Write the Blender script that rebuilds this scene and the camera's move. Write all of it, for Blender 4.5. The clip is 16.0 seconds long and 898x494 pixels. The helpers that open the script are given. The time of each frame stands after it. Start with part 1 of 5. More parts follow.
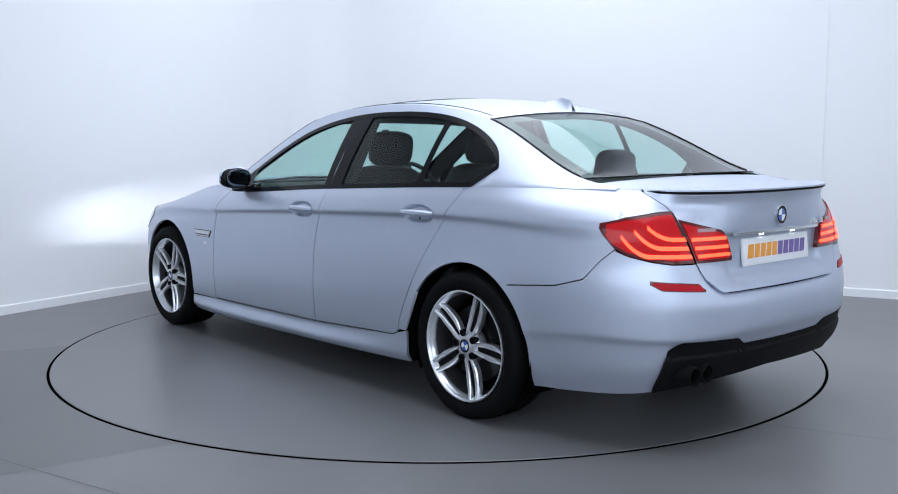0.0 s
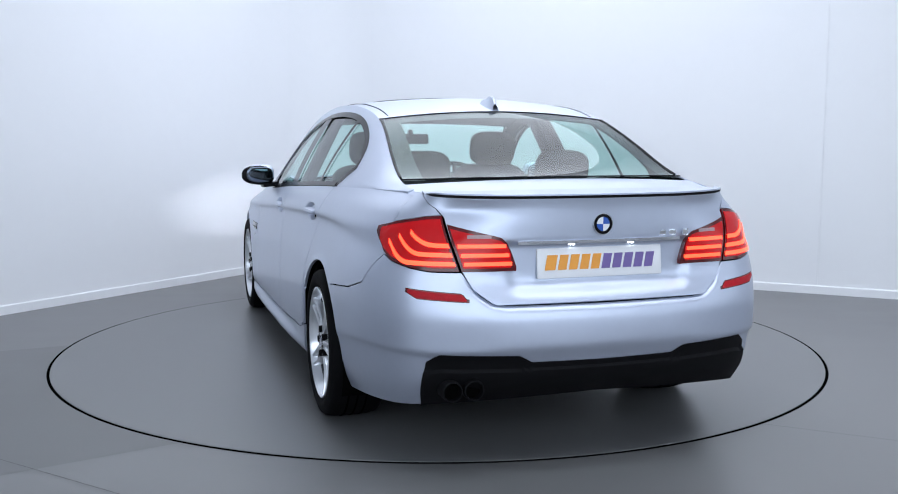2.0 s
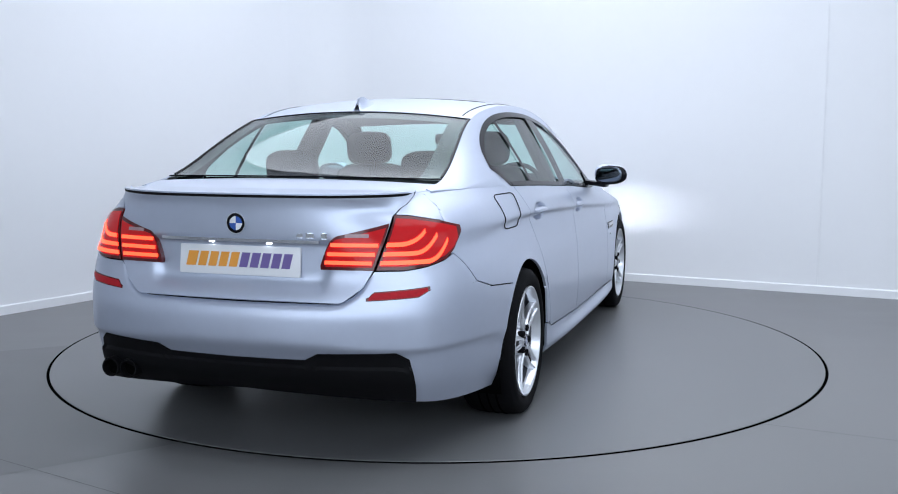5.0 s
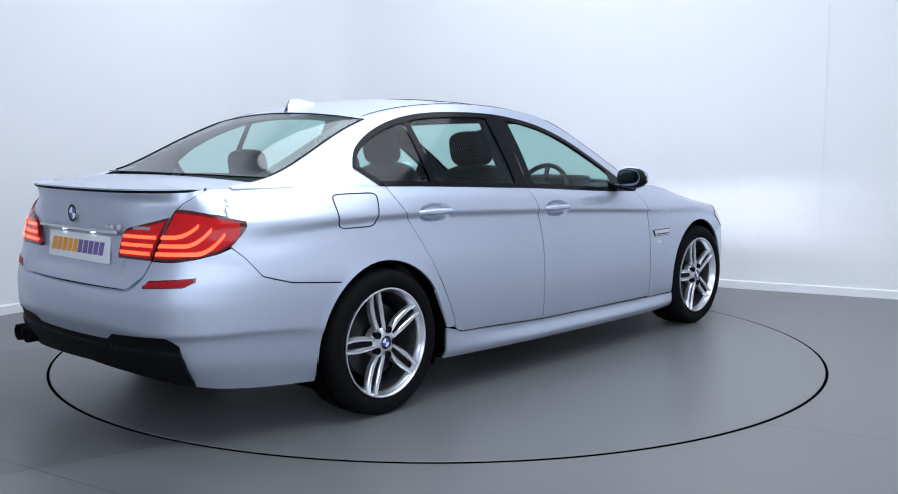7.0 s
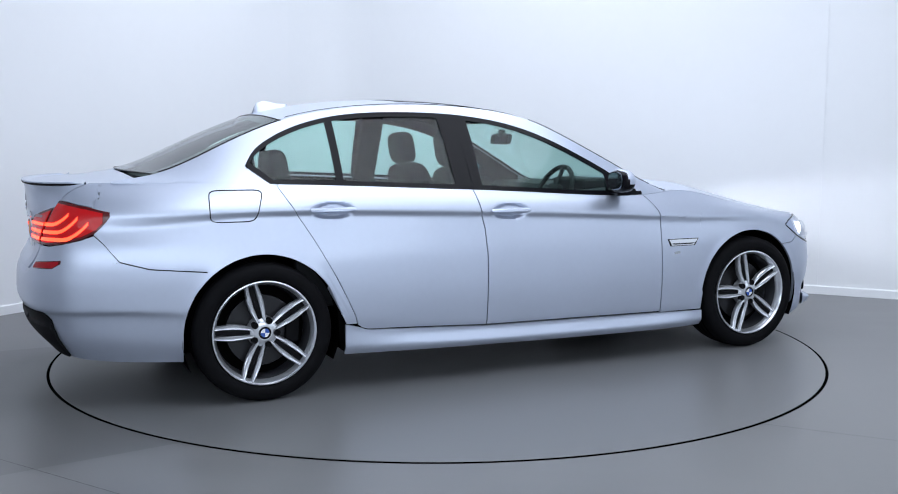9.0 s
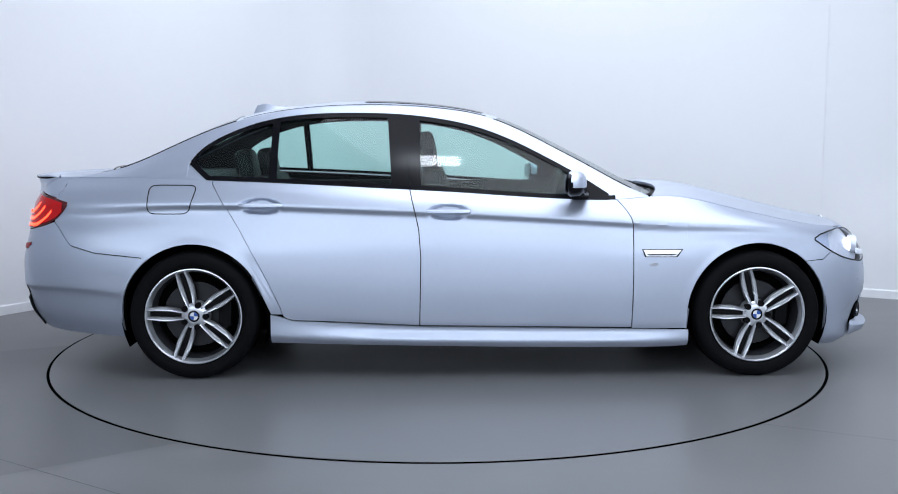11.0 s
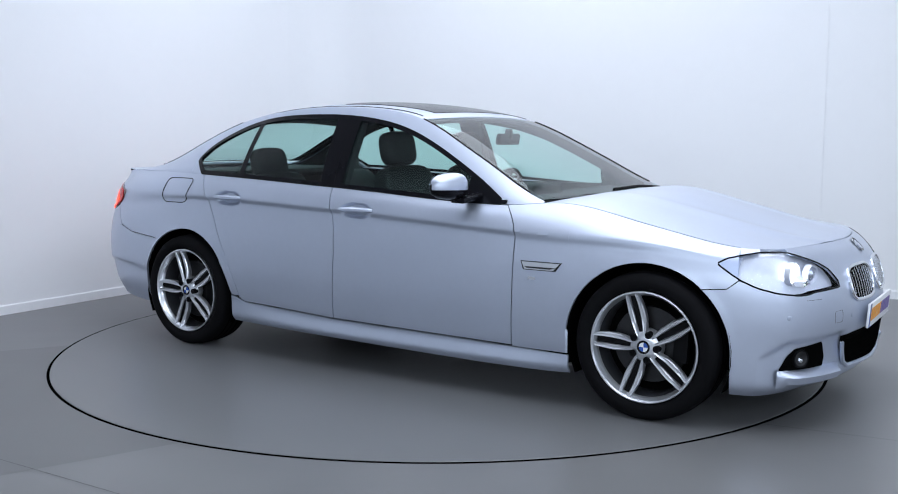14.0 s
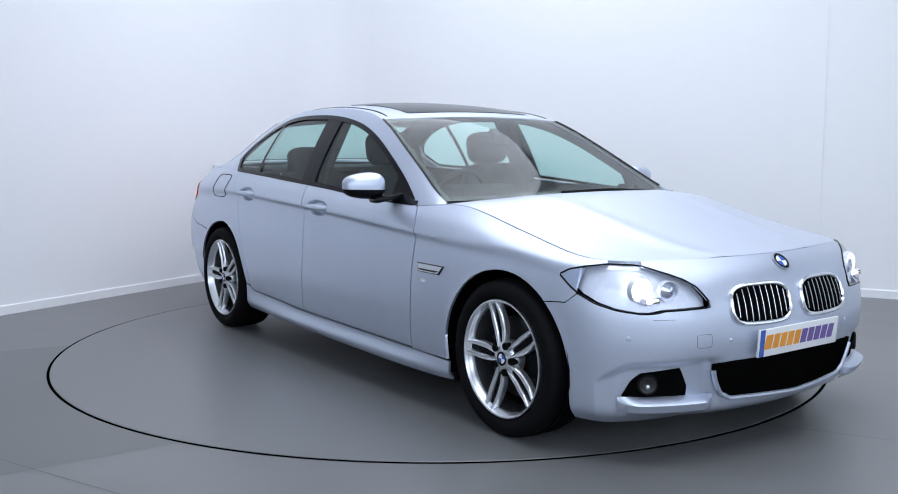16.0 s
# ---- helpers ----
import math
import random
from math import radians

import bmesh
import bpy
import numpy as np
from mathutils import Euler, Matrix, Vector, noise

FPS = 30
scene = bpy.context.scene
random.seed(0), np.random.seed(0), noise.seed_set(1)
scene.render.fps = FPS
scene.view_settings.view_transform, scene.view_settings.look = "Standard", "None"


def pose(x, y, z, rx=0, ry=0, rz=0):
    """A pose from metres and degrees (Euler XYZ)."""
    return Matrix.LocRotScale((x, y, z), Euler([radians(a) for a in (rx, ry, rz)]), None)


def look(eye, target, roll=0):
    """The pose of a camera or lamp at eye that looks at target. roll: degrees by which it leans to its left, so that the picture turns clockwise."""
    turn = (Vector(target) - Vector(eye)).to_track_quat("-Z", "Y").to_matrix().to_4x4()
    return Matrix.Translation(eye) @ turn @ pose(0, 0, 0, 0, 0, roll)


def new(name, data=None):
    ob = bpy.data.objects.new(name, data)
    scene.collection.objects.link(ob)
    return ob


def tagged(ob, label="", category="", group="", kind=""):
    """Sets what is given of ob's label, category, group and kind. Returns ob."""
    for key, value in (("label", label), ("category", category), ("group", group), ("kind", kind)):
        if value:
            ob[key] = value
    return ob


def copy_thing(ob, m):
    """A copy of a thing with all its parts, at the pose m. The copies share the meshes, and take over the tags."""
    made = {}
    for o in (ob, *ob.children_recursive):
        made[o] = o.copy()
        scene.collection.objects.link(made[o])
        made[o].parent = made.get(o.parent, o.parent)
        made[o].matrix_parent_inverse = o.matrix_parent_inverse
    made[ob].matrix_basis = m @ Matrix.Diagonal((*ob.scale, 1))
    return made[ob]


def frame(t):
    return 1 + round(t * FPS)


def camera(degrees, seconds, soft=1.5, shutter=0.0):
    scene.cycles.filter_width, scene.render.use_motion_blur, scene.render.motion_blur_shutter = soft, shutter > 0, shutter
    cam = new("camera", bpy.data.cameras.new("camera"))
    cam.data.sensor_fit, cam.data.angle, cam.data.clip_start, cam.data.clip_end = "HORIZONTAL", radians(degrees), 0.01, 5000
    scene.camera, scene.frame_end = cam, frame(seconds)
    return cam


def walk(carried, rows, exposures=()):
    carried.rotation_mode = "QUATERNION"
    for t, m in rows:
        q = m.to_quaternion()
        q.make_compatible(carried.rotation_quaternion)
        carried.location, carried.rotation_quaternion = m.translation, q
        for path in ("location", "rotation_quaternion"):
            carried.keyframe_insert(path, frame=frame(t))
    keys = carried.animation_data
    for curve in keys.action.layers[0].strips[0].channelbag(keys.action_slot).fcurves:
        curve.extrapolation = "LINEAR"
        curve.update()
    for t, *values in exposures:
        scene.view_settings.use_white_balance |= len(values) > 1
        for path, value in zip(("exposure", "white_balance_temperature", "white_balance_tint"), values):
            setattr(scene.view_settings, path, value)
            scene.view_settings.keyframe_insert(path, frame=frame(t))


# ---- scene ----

# ---------------------------------------------------------------- camera
cam = camera(49.79, 16.0, soft=1.05)
EYE = pose(0, -5.877, 1.271, 90 - 6.477, 0, -0.6)
walk(cam, [(0.0, EYE), (16.0, EYE)])

# the turntable's angle, in degrees, through the clip
TURN = [(0.0, 130.76), (0.5, 125.11), (1.0, 118.97), (1.5, 113.25), (2.0, 107.08), (2.5, 101.27), (3.0, 95.10), (3.5, 89.34),
        (4.0, 83.23), (4.5, 77.44), (5.0, 71.5), (5.5, 65.55), (6.0, 59.55), (6.5, 53.5), (7.0, 47.47), (7.5, 41.70), (8.0, 35.68),
        (8.5, 30.01), (9.0, 23.97), (9.5, 18.15), (10.0, 12.3), (10.5, 6.45), (11.0, 0.63), (11.5, -5.20), (12.0, -11.08), (12.5, -16.78),
        (13.0, -22.56), (13.5, -28.15), (14.0, -33.92), (14.5, -39.58), (15.0, -45.56), (15.5, -50.82), (16.0, -54.81)]
CAR_X, CAR_Y = 0.191, 0.053          # the car's own origin, off the turntable's axis
PLATE_TOP = 0.004
DECK_Y = 0.055                       # the round deck's middle

# ---------------------------------------------------------------- world and light
world = bpy.data.worlds.new("world")
scene.world = world
world.use_nodes = True
world.node_tree.nodes["Background"].inputs[0].default_value = (0.75, 0.82, 1.0, 1)
world.node_tree.nodes["Background"].inputs[1].default_value = 0.3
scene.view_settings.exposure = 0.15


def area_lamp(name, size_x, size_y, watts, eye, target, colour):
    data = bpy.data.lights.new(name, "AREA")
    data.shape, data.size, data.size_y, data.energy, data.color = "RECTANGLE", size_x, size_y, watts, colour
    ob = new(name, data)
    ob.matrix_world = look(eye, target)
    return ob


area_lamp("ceiling_softbox_lamp", 7.5, 5.0, 262, (1.2, -0.45, 3.95), (1.3, -0.40, 0.0), (0.83, 0.89, 1.0))
area_lamp("ceiling_panel_lamp", 0.6, 0.35, 13, (0.1, -2.75, 3.9), (0.1, -2.0, 0.0), (0.80, 0.88, 1.0))
# unseen fill behind the camera, added to brighten the car's camera-facing sides
area_lamp("rear_fill_lamp", 14.0, 2.0, 240, (0.3, -7.9, 2.5), (0.3, 1.0, 1.3), (0.77, 0.87, 1.0))
# unseen fill out to the right, added for panels that turn that way
area_lamp("side_fill_lamp", 5.0, 2.2, 36, (8.2, -4.2, 2.6), (0.0, -0.6, 1.0), (0.77, 0.87, 1.0))


# ---------------------------------------------------------------- materials
def material(name, colour, rough=0.5, metal=0.0, coat=0.0, spec=0.5, vary=0.0, scale=8.0, bump=0.0, bump_scale=200.0, glow=None, glow_power=0.0):
    m = bpy.data.materials.new(name)
    m.use_nodes = True
    nt = m.node_tree
    b = nt.nodes["Principled BSDF"]
    b.inputs["Base Color"].default_value = (*colour, 1)
    b.inputs["Roughness"].default_value = rough
    b.inputs["Metallic"].default_value = metal
    b.inputs["Coat Weight"].default_value = coat
    b.inputs["Coat Roughness"].default_value = 0.12 if metal else 0.05
    b.inputs["Specular IOR Level"].default_value = spec
    if glow:
        b.inputs["Emission Color"].default_value = (*glow, 1)
        b.inputs["Emission Strength"].default_value = glow_power
    tex = nt.nodes.new("ShaderNodeTexCoord")
    if vary:
        n1, n2 = nt.nodes.new("ShaderNodeTexNoise"), nt.nodes.new("ShaderNodeTexNoise")
        n1.inputs["Scale"].default_value, n2.inputs["Scale"].default_value = scale, scale * 12
        n1.inputs["Detail"].default_value = 4
        mix = nt.nodes.new("ShaderNodeMix")
        mix.inputs[0].default_value = 0.35
        ramp = nt.nodes.new("ShaderNodeMapRange")
        ramp.inputs["To Min"].default_value, ramp.inputs["To Max"].default_value = 1 - vary, 1 + vary
        ramp.inputs["From Min"].default_value, ramp.inputs["From Max"].default_value = 0.25, 0.75
        mul = nt.nodes.new("ShaderNodeVectorMath")
        mul.operation = "MULTIPLY"
        mul.inputs[0].default_value = colour
        for n in (n1, n2):
            nt.links.new(tex.outputs["Object"], n.inputs["Vector"])
        nt.links.new(n1.outputs[0], mix.inputs[2])
        nt.links.new(n2.outputs[0], mix.inputs[3])
        nt.links.new(mix.outputs[0], ramp.inputs["Value"])
        nt.links.new(ramp.outputs[0], mul.inputs[1])
        nt.links.new(mul.outputs[0], b.inputs["Base Color"])
        rr = nt.nodes.new("ShaderNodeMapRange")
        rr.inputs["To Min"].default_value, rr.inputs["To Max"].default_value = max(0.02, rough - 0.3 * vary), rough + 0.3 * vary
        nt.links.new(n1.outputs[0], rr.inputs["Value"])
        nt.links.new(rr.outputs[0], b.inputs["Roughness"])
    if bump:
        n3, bp = nt.nodes.new("ShaderNodeTexNoise"), nt.nodes.new("ShaderNodeBump")
        n3.inputs["Scale"].default_value = bump_scale
        bp.inputs["Strength"].default_value, bp.inputs["Distance"].default_value = bump, 0.002
        nt.links.new(tex.outputs["Object"], n3.inputs["Vector"])
        nt.links.new(n3.outputs[0], bp.inputs["Height"])
        nt.links.new(bp.outputs[0], b.inputs["Normal"])
    return m


def glass_material(name, tint, gloss_rough=0.01, ior=1.5):
    m = bpy.data.materials.new(name)
    m.use_nodes = True
    nt = m.node_tree
    nt.nodes.clear()
    out, mix = nt.nodes.new("ShaderNodeOutputMaterial"), nt.nodes.new("ShaderNodeMixShader")
    tr, gl, fr = nt.nodes.new("ShaderNodeBsdfTransparent"), nt.nodes.new("ShaderNodeBsdfGlossy"), nt.nodes.new("ShaderNodeMath")
    lw, pw = nt.nodes.new("ShaderNodeLayerWeight"), nt.nodes.new("ShaderNodeMath")
    tr.inputs[0].default_value = (*tint, 1)
    gl.inputs["Roughness"].default_value = gloss_rough
    lw.inputs["Blend"].default_value = 0.5
    pw.operation, pw.inputs[1].default_value = "POWER", 5.0
    base = 1.15 * ((ior - 1) / (ior + 1)) ** 2
    fr.operation = "MULTIPLY_ADD"
    fr.inputs[1].default_value, fr.inputs[2].default_value = 1 - base, base
    nt.links.new(lw.outputs["Facing"], pw.inputs[0])
    nt.links.new(pw.outputs[0], fr.inputs[0])
    nt.links.new(fr.outputs[0], mix.inputs[0])
    nt.links.new(tr.outputs[0], mix.inputs[1])
    nt.links.new(gl.outputs[0], mix.inputs[2])
    nt.links.new(mix.outputs[0], out.inputs[0])
    return m


PAINT = material("silver_paint", (0.55, 0.60, 0.715), 0.43, 0.80, 0.4, vary=0.025, scale=3.0, bump=0.03, bump_scale=900)
BLACK = material("black_plastic", (0.004, 0.004, 0.005), 0.6, spec=0.12, vary=0.15, scale=20, bump=0.1)
GLOSS_BLACK = material("gloss_black_trim", (0.005, 0.005, 0.007), 0.18, spec=0.14, vary=0.1)
LINER = material("black_liner", (0.003, 0.003, 0.003), 0.9, spec=0.0, vary=0.2)
MIRROR = material("tinted_mirror", (0.12, 0.14, 0.17), 0.05, 1.0, vary=0.02)
CHROME = material("chrome", (0.82, 0.84, 0.88), 0.17, 1.0, vary=0.02)
RUBBER = material("tyre_rubber", (0.005, 0.005, 0.006), 0.75, spec=0.08, vary=0.25, scale=14, bump=0.25, bump_scale=120)
ALLOY = material("silver_alloy", (0.72, 0.74, 0.78), 0.28, 0.85, 0.6, vary=0.04, scale=12)
DARK_ALLOY = material("dark_alloy_barrel", (0.13, 0.135, 0.15), 0.38, 0.8, vary=0.1, scale=12)
STEEL = material("brake_steel", (0.045, 0.045, 0.048), 0.45, 0.9, vary=0.15, scale=30)
SEAT = material("black_leather", (0.009, 0.0095, 0.011), 0.5, spec=0.25, vary=0.15, scale=18, bump=0.25, bump_scale=260)
TRIM = material("dark_interior_trim", (0.011, 0.012, 0.014), 0.65, spec=0.25, vary=0.15, scale=25)
HEADLINER = material("dark_headliner", (0.05, 0.053, 0.056), 0.9, vary=0.06, scale=40)
SIDE_GLASS = glass_material("tinted_side_glass", (0.72, 0.92, 0.87))
SCREEN_GLASS = glass_material("screen_glass", (0.74, 0.92, 0.88))
CLEAR = glass_material("clear_lens", (0.93, 0.95, 1.0), 0.02, 1.1)
RED_LENS = material("lit_red_lamp_lens", (0.36, 0.005, 0.008), 0.16, 0.0, 0.1, spec=0.25, vary=0.08, scale=60, glow=(1.0, 0.012, 0.012), glow_power=0.13)
DARK_RED = material("dark_red_lamp_edge", (0.09, 0.003, 0.005), 0.15, 0.0, 0.2, vary=0.08)
RED_GLOW = material("lit_red_light_bar", (0.8, 0.05, 0.02), 0.3, glow=(1.0, 0.055, 0.020), glow_power=3.4)
REFLECT_RED = material("red_reflector", (0.42, 0.008, 0.016), 0.4, 0.0, 0.0, spec=0.15, vary=0.2, scale=90)
WHITE_GLOW = material("lit_white_bulb", (0.9, 0.9, 0.9), 0.3, glow=(0.86, 0.92, 1.0), glow_power=7.0)
BEAM = material("lit_dipped_beam", (0.9, 0.9, 0.9), 0.3, glow=(0.86, 0.93, 1.0), glow_power=6000)
PLATE_GLOW = material("lit_plate_lamp", (0.9, 0.9, 0.9), 0.3, glow=(0.92, 0.96, 1.0), glow_power=7)
REFLECTOR = material("lamp_reflector", (0.80, 0.82, 0.87), 0.36, 0.35, vary=0.08, scale=35)
LENS_GREY = material("grey_reversing_lens", (0.36, 0.24, 0.25), 0.25, vary=0.2, scale=60)
PLATE = material("white_plate", (0.80, 0.81, 0.83), 0.30, vary=0.02, scale=30)
ORANGE = material("orange_print", (0.83, 0.34, 0.04), 0.4, vary=0.06)
PURPLE = material("purple_print", (0.16, 0.11, 0.33), 0.4, vary=0.06)
BLUE = material("blue_enamel", (0.03, 0.10, 0.42), 0.2, 0, 1.0, vary=0.05)
WHITE = material("white_enamel", (0.80, 0.82, 0.85), 0.2, 0, 1.0, vary=0.02)
WALL = material("white_wall_paint", (0.80, 0.81, 0.83), 0.75, vary=0.012, scale=0.9, bump=0.05, bump_scale=140)
GREY_WALL = material("light_grey_wall", (0.56, 0.57, 0.59), 0.85, vary=0.05, scale=1.2, bump=0.05, bump_scale=140)
SKIRT = material("white_gloss_skirting", (0.82, 0.83, 0.85), 0.35, vary=0.015, scale=6)


def vinyl(name, colour, rough, worn):
    """Worn studio vinyl: broad cloudy stains, faint drag streaks and fine grain."""
    m = material(name, colour, rough)
    nt = m.node_tree
    b = nt.nodes["Principled BSDF"]
    tex = nt.nodes.new("ShaderNodeTexCoord")
    total = None
    for scale, stretch, turn, weight, detail in ((0.6, (1, 1, 1), 0.0, 0.20 * worn, 2), (2.6, (1, 1, 1), 0.0, 0.14 * worn, 5), (1.2, (0.35, 5.0, 1), 0.5, 0.10 * worn, 3), (90.0, (1, 1, 1), 0.0, 0.05, 1)):
        mp, n, r = nt.nodes.new("ShaderNodeMapping"), nt.nodes.new("ShaderNodeTexNoise"), nt.nodes.new("ShaderNodeMath")
        mp.inputs["Scale"].default_value, mp.inputs["Rotation"].default_value = stretch, (0, 0, turn)
        n.inputs["Scale"].default_value, n.inputs["Detail"].default_value = scale, detail
        r.operation, r.inputs[1].default_value = "MULTIPLY_ADD", 2 * weight
        r.inputs[2].default_value = 1 - weight if total is None else -weight
        nt.links.new(tex.outputs["Object"], mp.inputs["Vector"])
        nt.links.new(mp.outputs[0], n.inputs["Vector"])
        nt.links.new(n.outputs[0], r.inputs[0])
        if total is not None:
            add = nt.nodes.new("ShaderNodeMath")
            nt.links.new(total, add.inputs[0])
            nt.links.new(r.outputs[0], add.inputs[1])
            total = add.outputs[0]
        else:
            total = r.outputs[0]
    mul, rg = nt.nodes.new("ShaderNodeVectorMath"), nt.nodes.new("ShaderNodeMath")
    mul.operation, mul.inputs[0].default_value = "MULTIPLY", colour
    rg.operation, rg.inputs[1].default_value = "MULTIPLY", rough
    nt.links.new(total, mul.inputs[1])
    nt.links.new(mul.outputs[0], b.inputs["Base Color"])
    nt.links.new(total, rg.inputs[0])
    nt.links.new(rg.outputs[0], b.inputs["Roughness"])
    return m


FLOOR = vinyl("grey_vinyl_floor", (0.155, 0.155, 0.158), 0.36, 1.0)
DECK = vinyl("grey_turntable_vinyl", (0.148, 0.150, 0.154), 0.34, 0.35)
# the floor's vinyl with a shadow's darkening put into its colour
FLOOR_SHADE = vinyl("shaded_vinyl_floor", (0.122, 0.122, 0.125), 0.37, 1.0)
SEAM = material("vinyl_seam", (0.05, 0.05, 0.055), 0.5, vary=0.1)
GAP = material("black_gap", (0.002, 0.002, 0.002), 0.9, spec=0.0, vary=0.1)


# ---------------------------------------------------------------- mesh helpers
def mesh_of(name, verts, faces, mat, angle=35):
    me = bpy.data.meshes.new(name)
    me.from_pydata([tuple(map(float, v)) for v in verts], [], faces)
    me.materials.append(mat)
    me.shade_smooth()
    me.set_sharp_from_angle(angle=radians(angle))
    return me


def part(name, data, mat, parent, label=""):
    """Links a bmesh or a (verts, faces) pair as one mesh object under parent."""
    if isinstance(data, bmesh.types.BMesh):
        me = bpy.data.meshes.new(name)
        data.to_mesh(me)
        data.free()
        me.materials.append(mat)
        me.shade_smooth()
        me.set_sharp_from_angle(angle=radians(35))
    else:
        me = mesh_of(name, data[0], data[1], mat)
    ob = new(name, me)
    ob.parent = parent
    return tagged(ob, label)


def join(*pieces):
    verts, faces = [], []
    for v, f in pieces:
        k = len(verts)
        verts += [tuple(p) for p in v]
        faces += [tuple(i + k for i in q) for q in f]
    return verts, faces


def mirror(piece):
    v, f = piece
    return [(p[0], -p[1], p[2]) for p in v], [tuple(reversed(q)) for q in f]


def moved(piece, m):
    v, f = piece
    return [tuple(m @ Vector(p)) for p in v], f


def boxy(sx, sy, sz, r=0.01, seg=2, m=Matrix()):
    bm = bmesh.new()
    bmesh.ops.create_cube(bm, size=1)
    bmesh.ops.scale(bm, vec=(sx, sy, sz), verts=bm.verts)
    if r:
        bmesh.ops.bevel(bm, geom=bm.edges[:], offset=r, segments=seg, affect="EDGES", profile=0.6)
    bmesh.ops.transform(bm, matrix=m, verts=bm.verts)
    bm.verts.index_update()
    out = [tuple(v.co) for v in bm.verts], [tuple(v.index for v in f.verts) for f in bm.faces]
    bm.free()
    return out


def pillow(sx, sy, sz, power=0.6, m=Matrix(), rows=14):
    """A rounded block: an ellipsoid with squared-off sides."""
    f = lambda q: math.copysign(abs(q) ** power, q)
    P = np.array([[tuple(m @ Vector((sx / 2 * f(math.cos(b)) * f(math.cos(a)), sy / 2 * f(math.cos(b)) * f(math.sin(a)), sz / 2 * f(math.sin(b)))))
                   for b in np.linspace(-math.pi / 2, math.pi / 2, rows)] for a in np.linspace(0, 2 * math.pi, 2 * rows + 1)])
    return sheet(P, inward=tuple(m.translation))


def lathe(profile, n=48, axis="y"):
    """Turns (radius, height) pairs about the axis."""
    verts, faces, k = [], [], len(profile)
    for i in range(n):
        a = 2 * math.pi * i / n
        for r, h in profile:
            verts.append((r * math.cos(a), h, r * math.sin(a)) if axis == "y" else (r * math.cos(a), r * math.sin(a), h))
    for i in range(n):
        j = (i + 1) % n
        for q in range(k - 1):
            faces.append((i * k + q, i * k + q + 1, j * k + q + 1, j * k + q))
    return verts, faces


def tube(points, radius, closed=False, n=8, flat=1.0):
    """A tube along points; flat scales its section across the first normal."""
    P = [Vector(p) for p in points]
    verts, faces, m = [], [], len(P)
    for i, p in enumerate(P):
        a = P[(i - 1) % m] if closed or i else P[0]
        b = P[(i + 1) % m] if closed or i < m - 1 else P[-1]
        t = (b - a).normalized()
        u = t.cross(Vector((0.13, 0.09, 1.0))).normalized()
        w = t.cross(u)
        for j in range(n):
            c = 2 * math.pi * j / n
            verts.append(tuple(p + u * (radius * flat * math.cos(c)) + w * (radius * math.sin(c))))
    for i in range(m if closed else m - 1):
        for j in range(n):
            faces.append((i * n + j, ((i + 1) % m) * n + j, ((i + 1) % m) * n + (j + 1) % n, i * n + (j + 1) % n))
    if not closed:
        faces += [tuple(range(n))[::-1], tuple((m - 1) * n + j for j in range(n))]
    return verts, faces


def spline(xs, ys):
    """A monotone cubic through the knots."""
    x, y = np.asarray(xs, float), np.asarray(ys, float)
    h, d = np.diff(x), np.diff(y) / np.diff(x)
    m = np.zeros(len(x))
    m[0], m[-1] = d[0], d[-1]
    for i in range(1, len(x) - 1):
        if d[i - 1] * d[i] > 0:
            w1, w2 = 2 * h[i] + h[i - 1], h[i] + 2 * h[i - 1]
            m[i] = (w1 + w2) / (w1 / d[i - 1] + w2 / d[i])

    def f(v):
        v = np.clip(np.asarray(v, float), x[0], x[-1])
        i = np.clip(np.searchsorted(x, v) - 1, 0, len(x) - 2)
        t = (v - x[i]) / h[i]
        return (y[i] * (1 + 2 * t) * (1 - t) ** 2 + h[i] * m[i] * t * (1 - t) ** 2 + y[i + 1] * t * t * (3 - 2 * t) + h[i] * m[i + 1] * t * t * (t - 1))
    return f


def blurred(a, sigma, axis):
    k = int(3 * sigma) + 1
    w = np.exp(-0.5 * (np.arange(-k, k + 1) / sigma) ** 2)
    w /= w.sum()
    pad = [(0, 0)] * a.ndim
    pad[axis] = (k, k)
    b = np.pad(a, pad, mode="reflect", reflect_type="odd")
    return np.apply_along_axis(lambda c: np.convolve(c, w, "valid"), axis, b)


# ---------------------------------------------------------------- the body's surface
# plan outline at its widest: way round (p), x, y, from the tail's middle to the nose's
OUT_P = [-3.19, -2.89, -2.635, -2.41, -2.2, -1.9, -1.484, -0.9, 0.0, 0.9, 1.4, 1.7, 1.9, 2.094, 2.36, 2.62, 2.9]
OUT_X = [-2.555, -2.542, -2.495, -2.39, -2.2, -1.9, -1.484, -0.9, 0.0, 0.9, 1.4, 1.7, 1.9, 2.073, 2.212, 2.272, 2.295]
OUT_Y = [0.0, 0.30, 0.55, 0.75, 0.848, 0.902, 0.925, 0.932, 0.934, 0.934, 0.926, 0.906, 0.870, 0.775, 0.545, 0.285, 0.0]
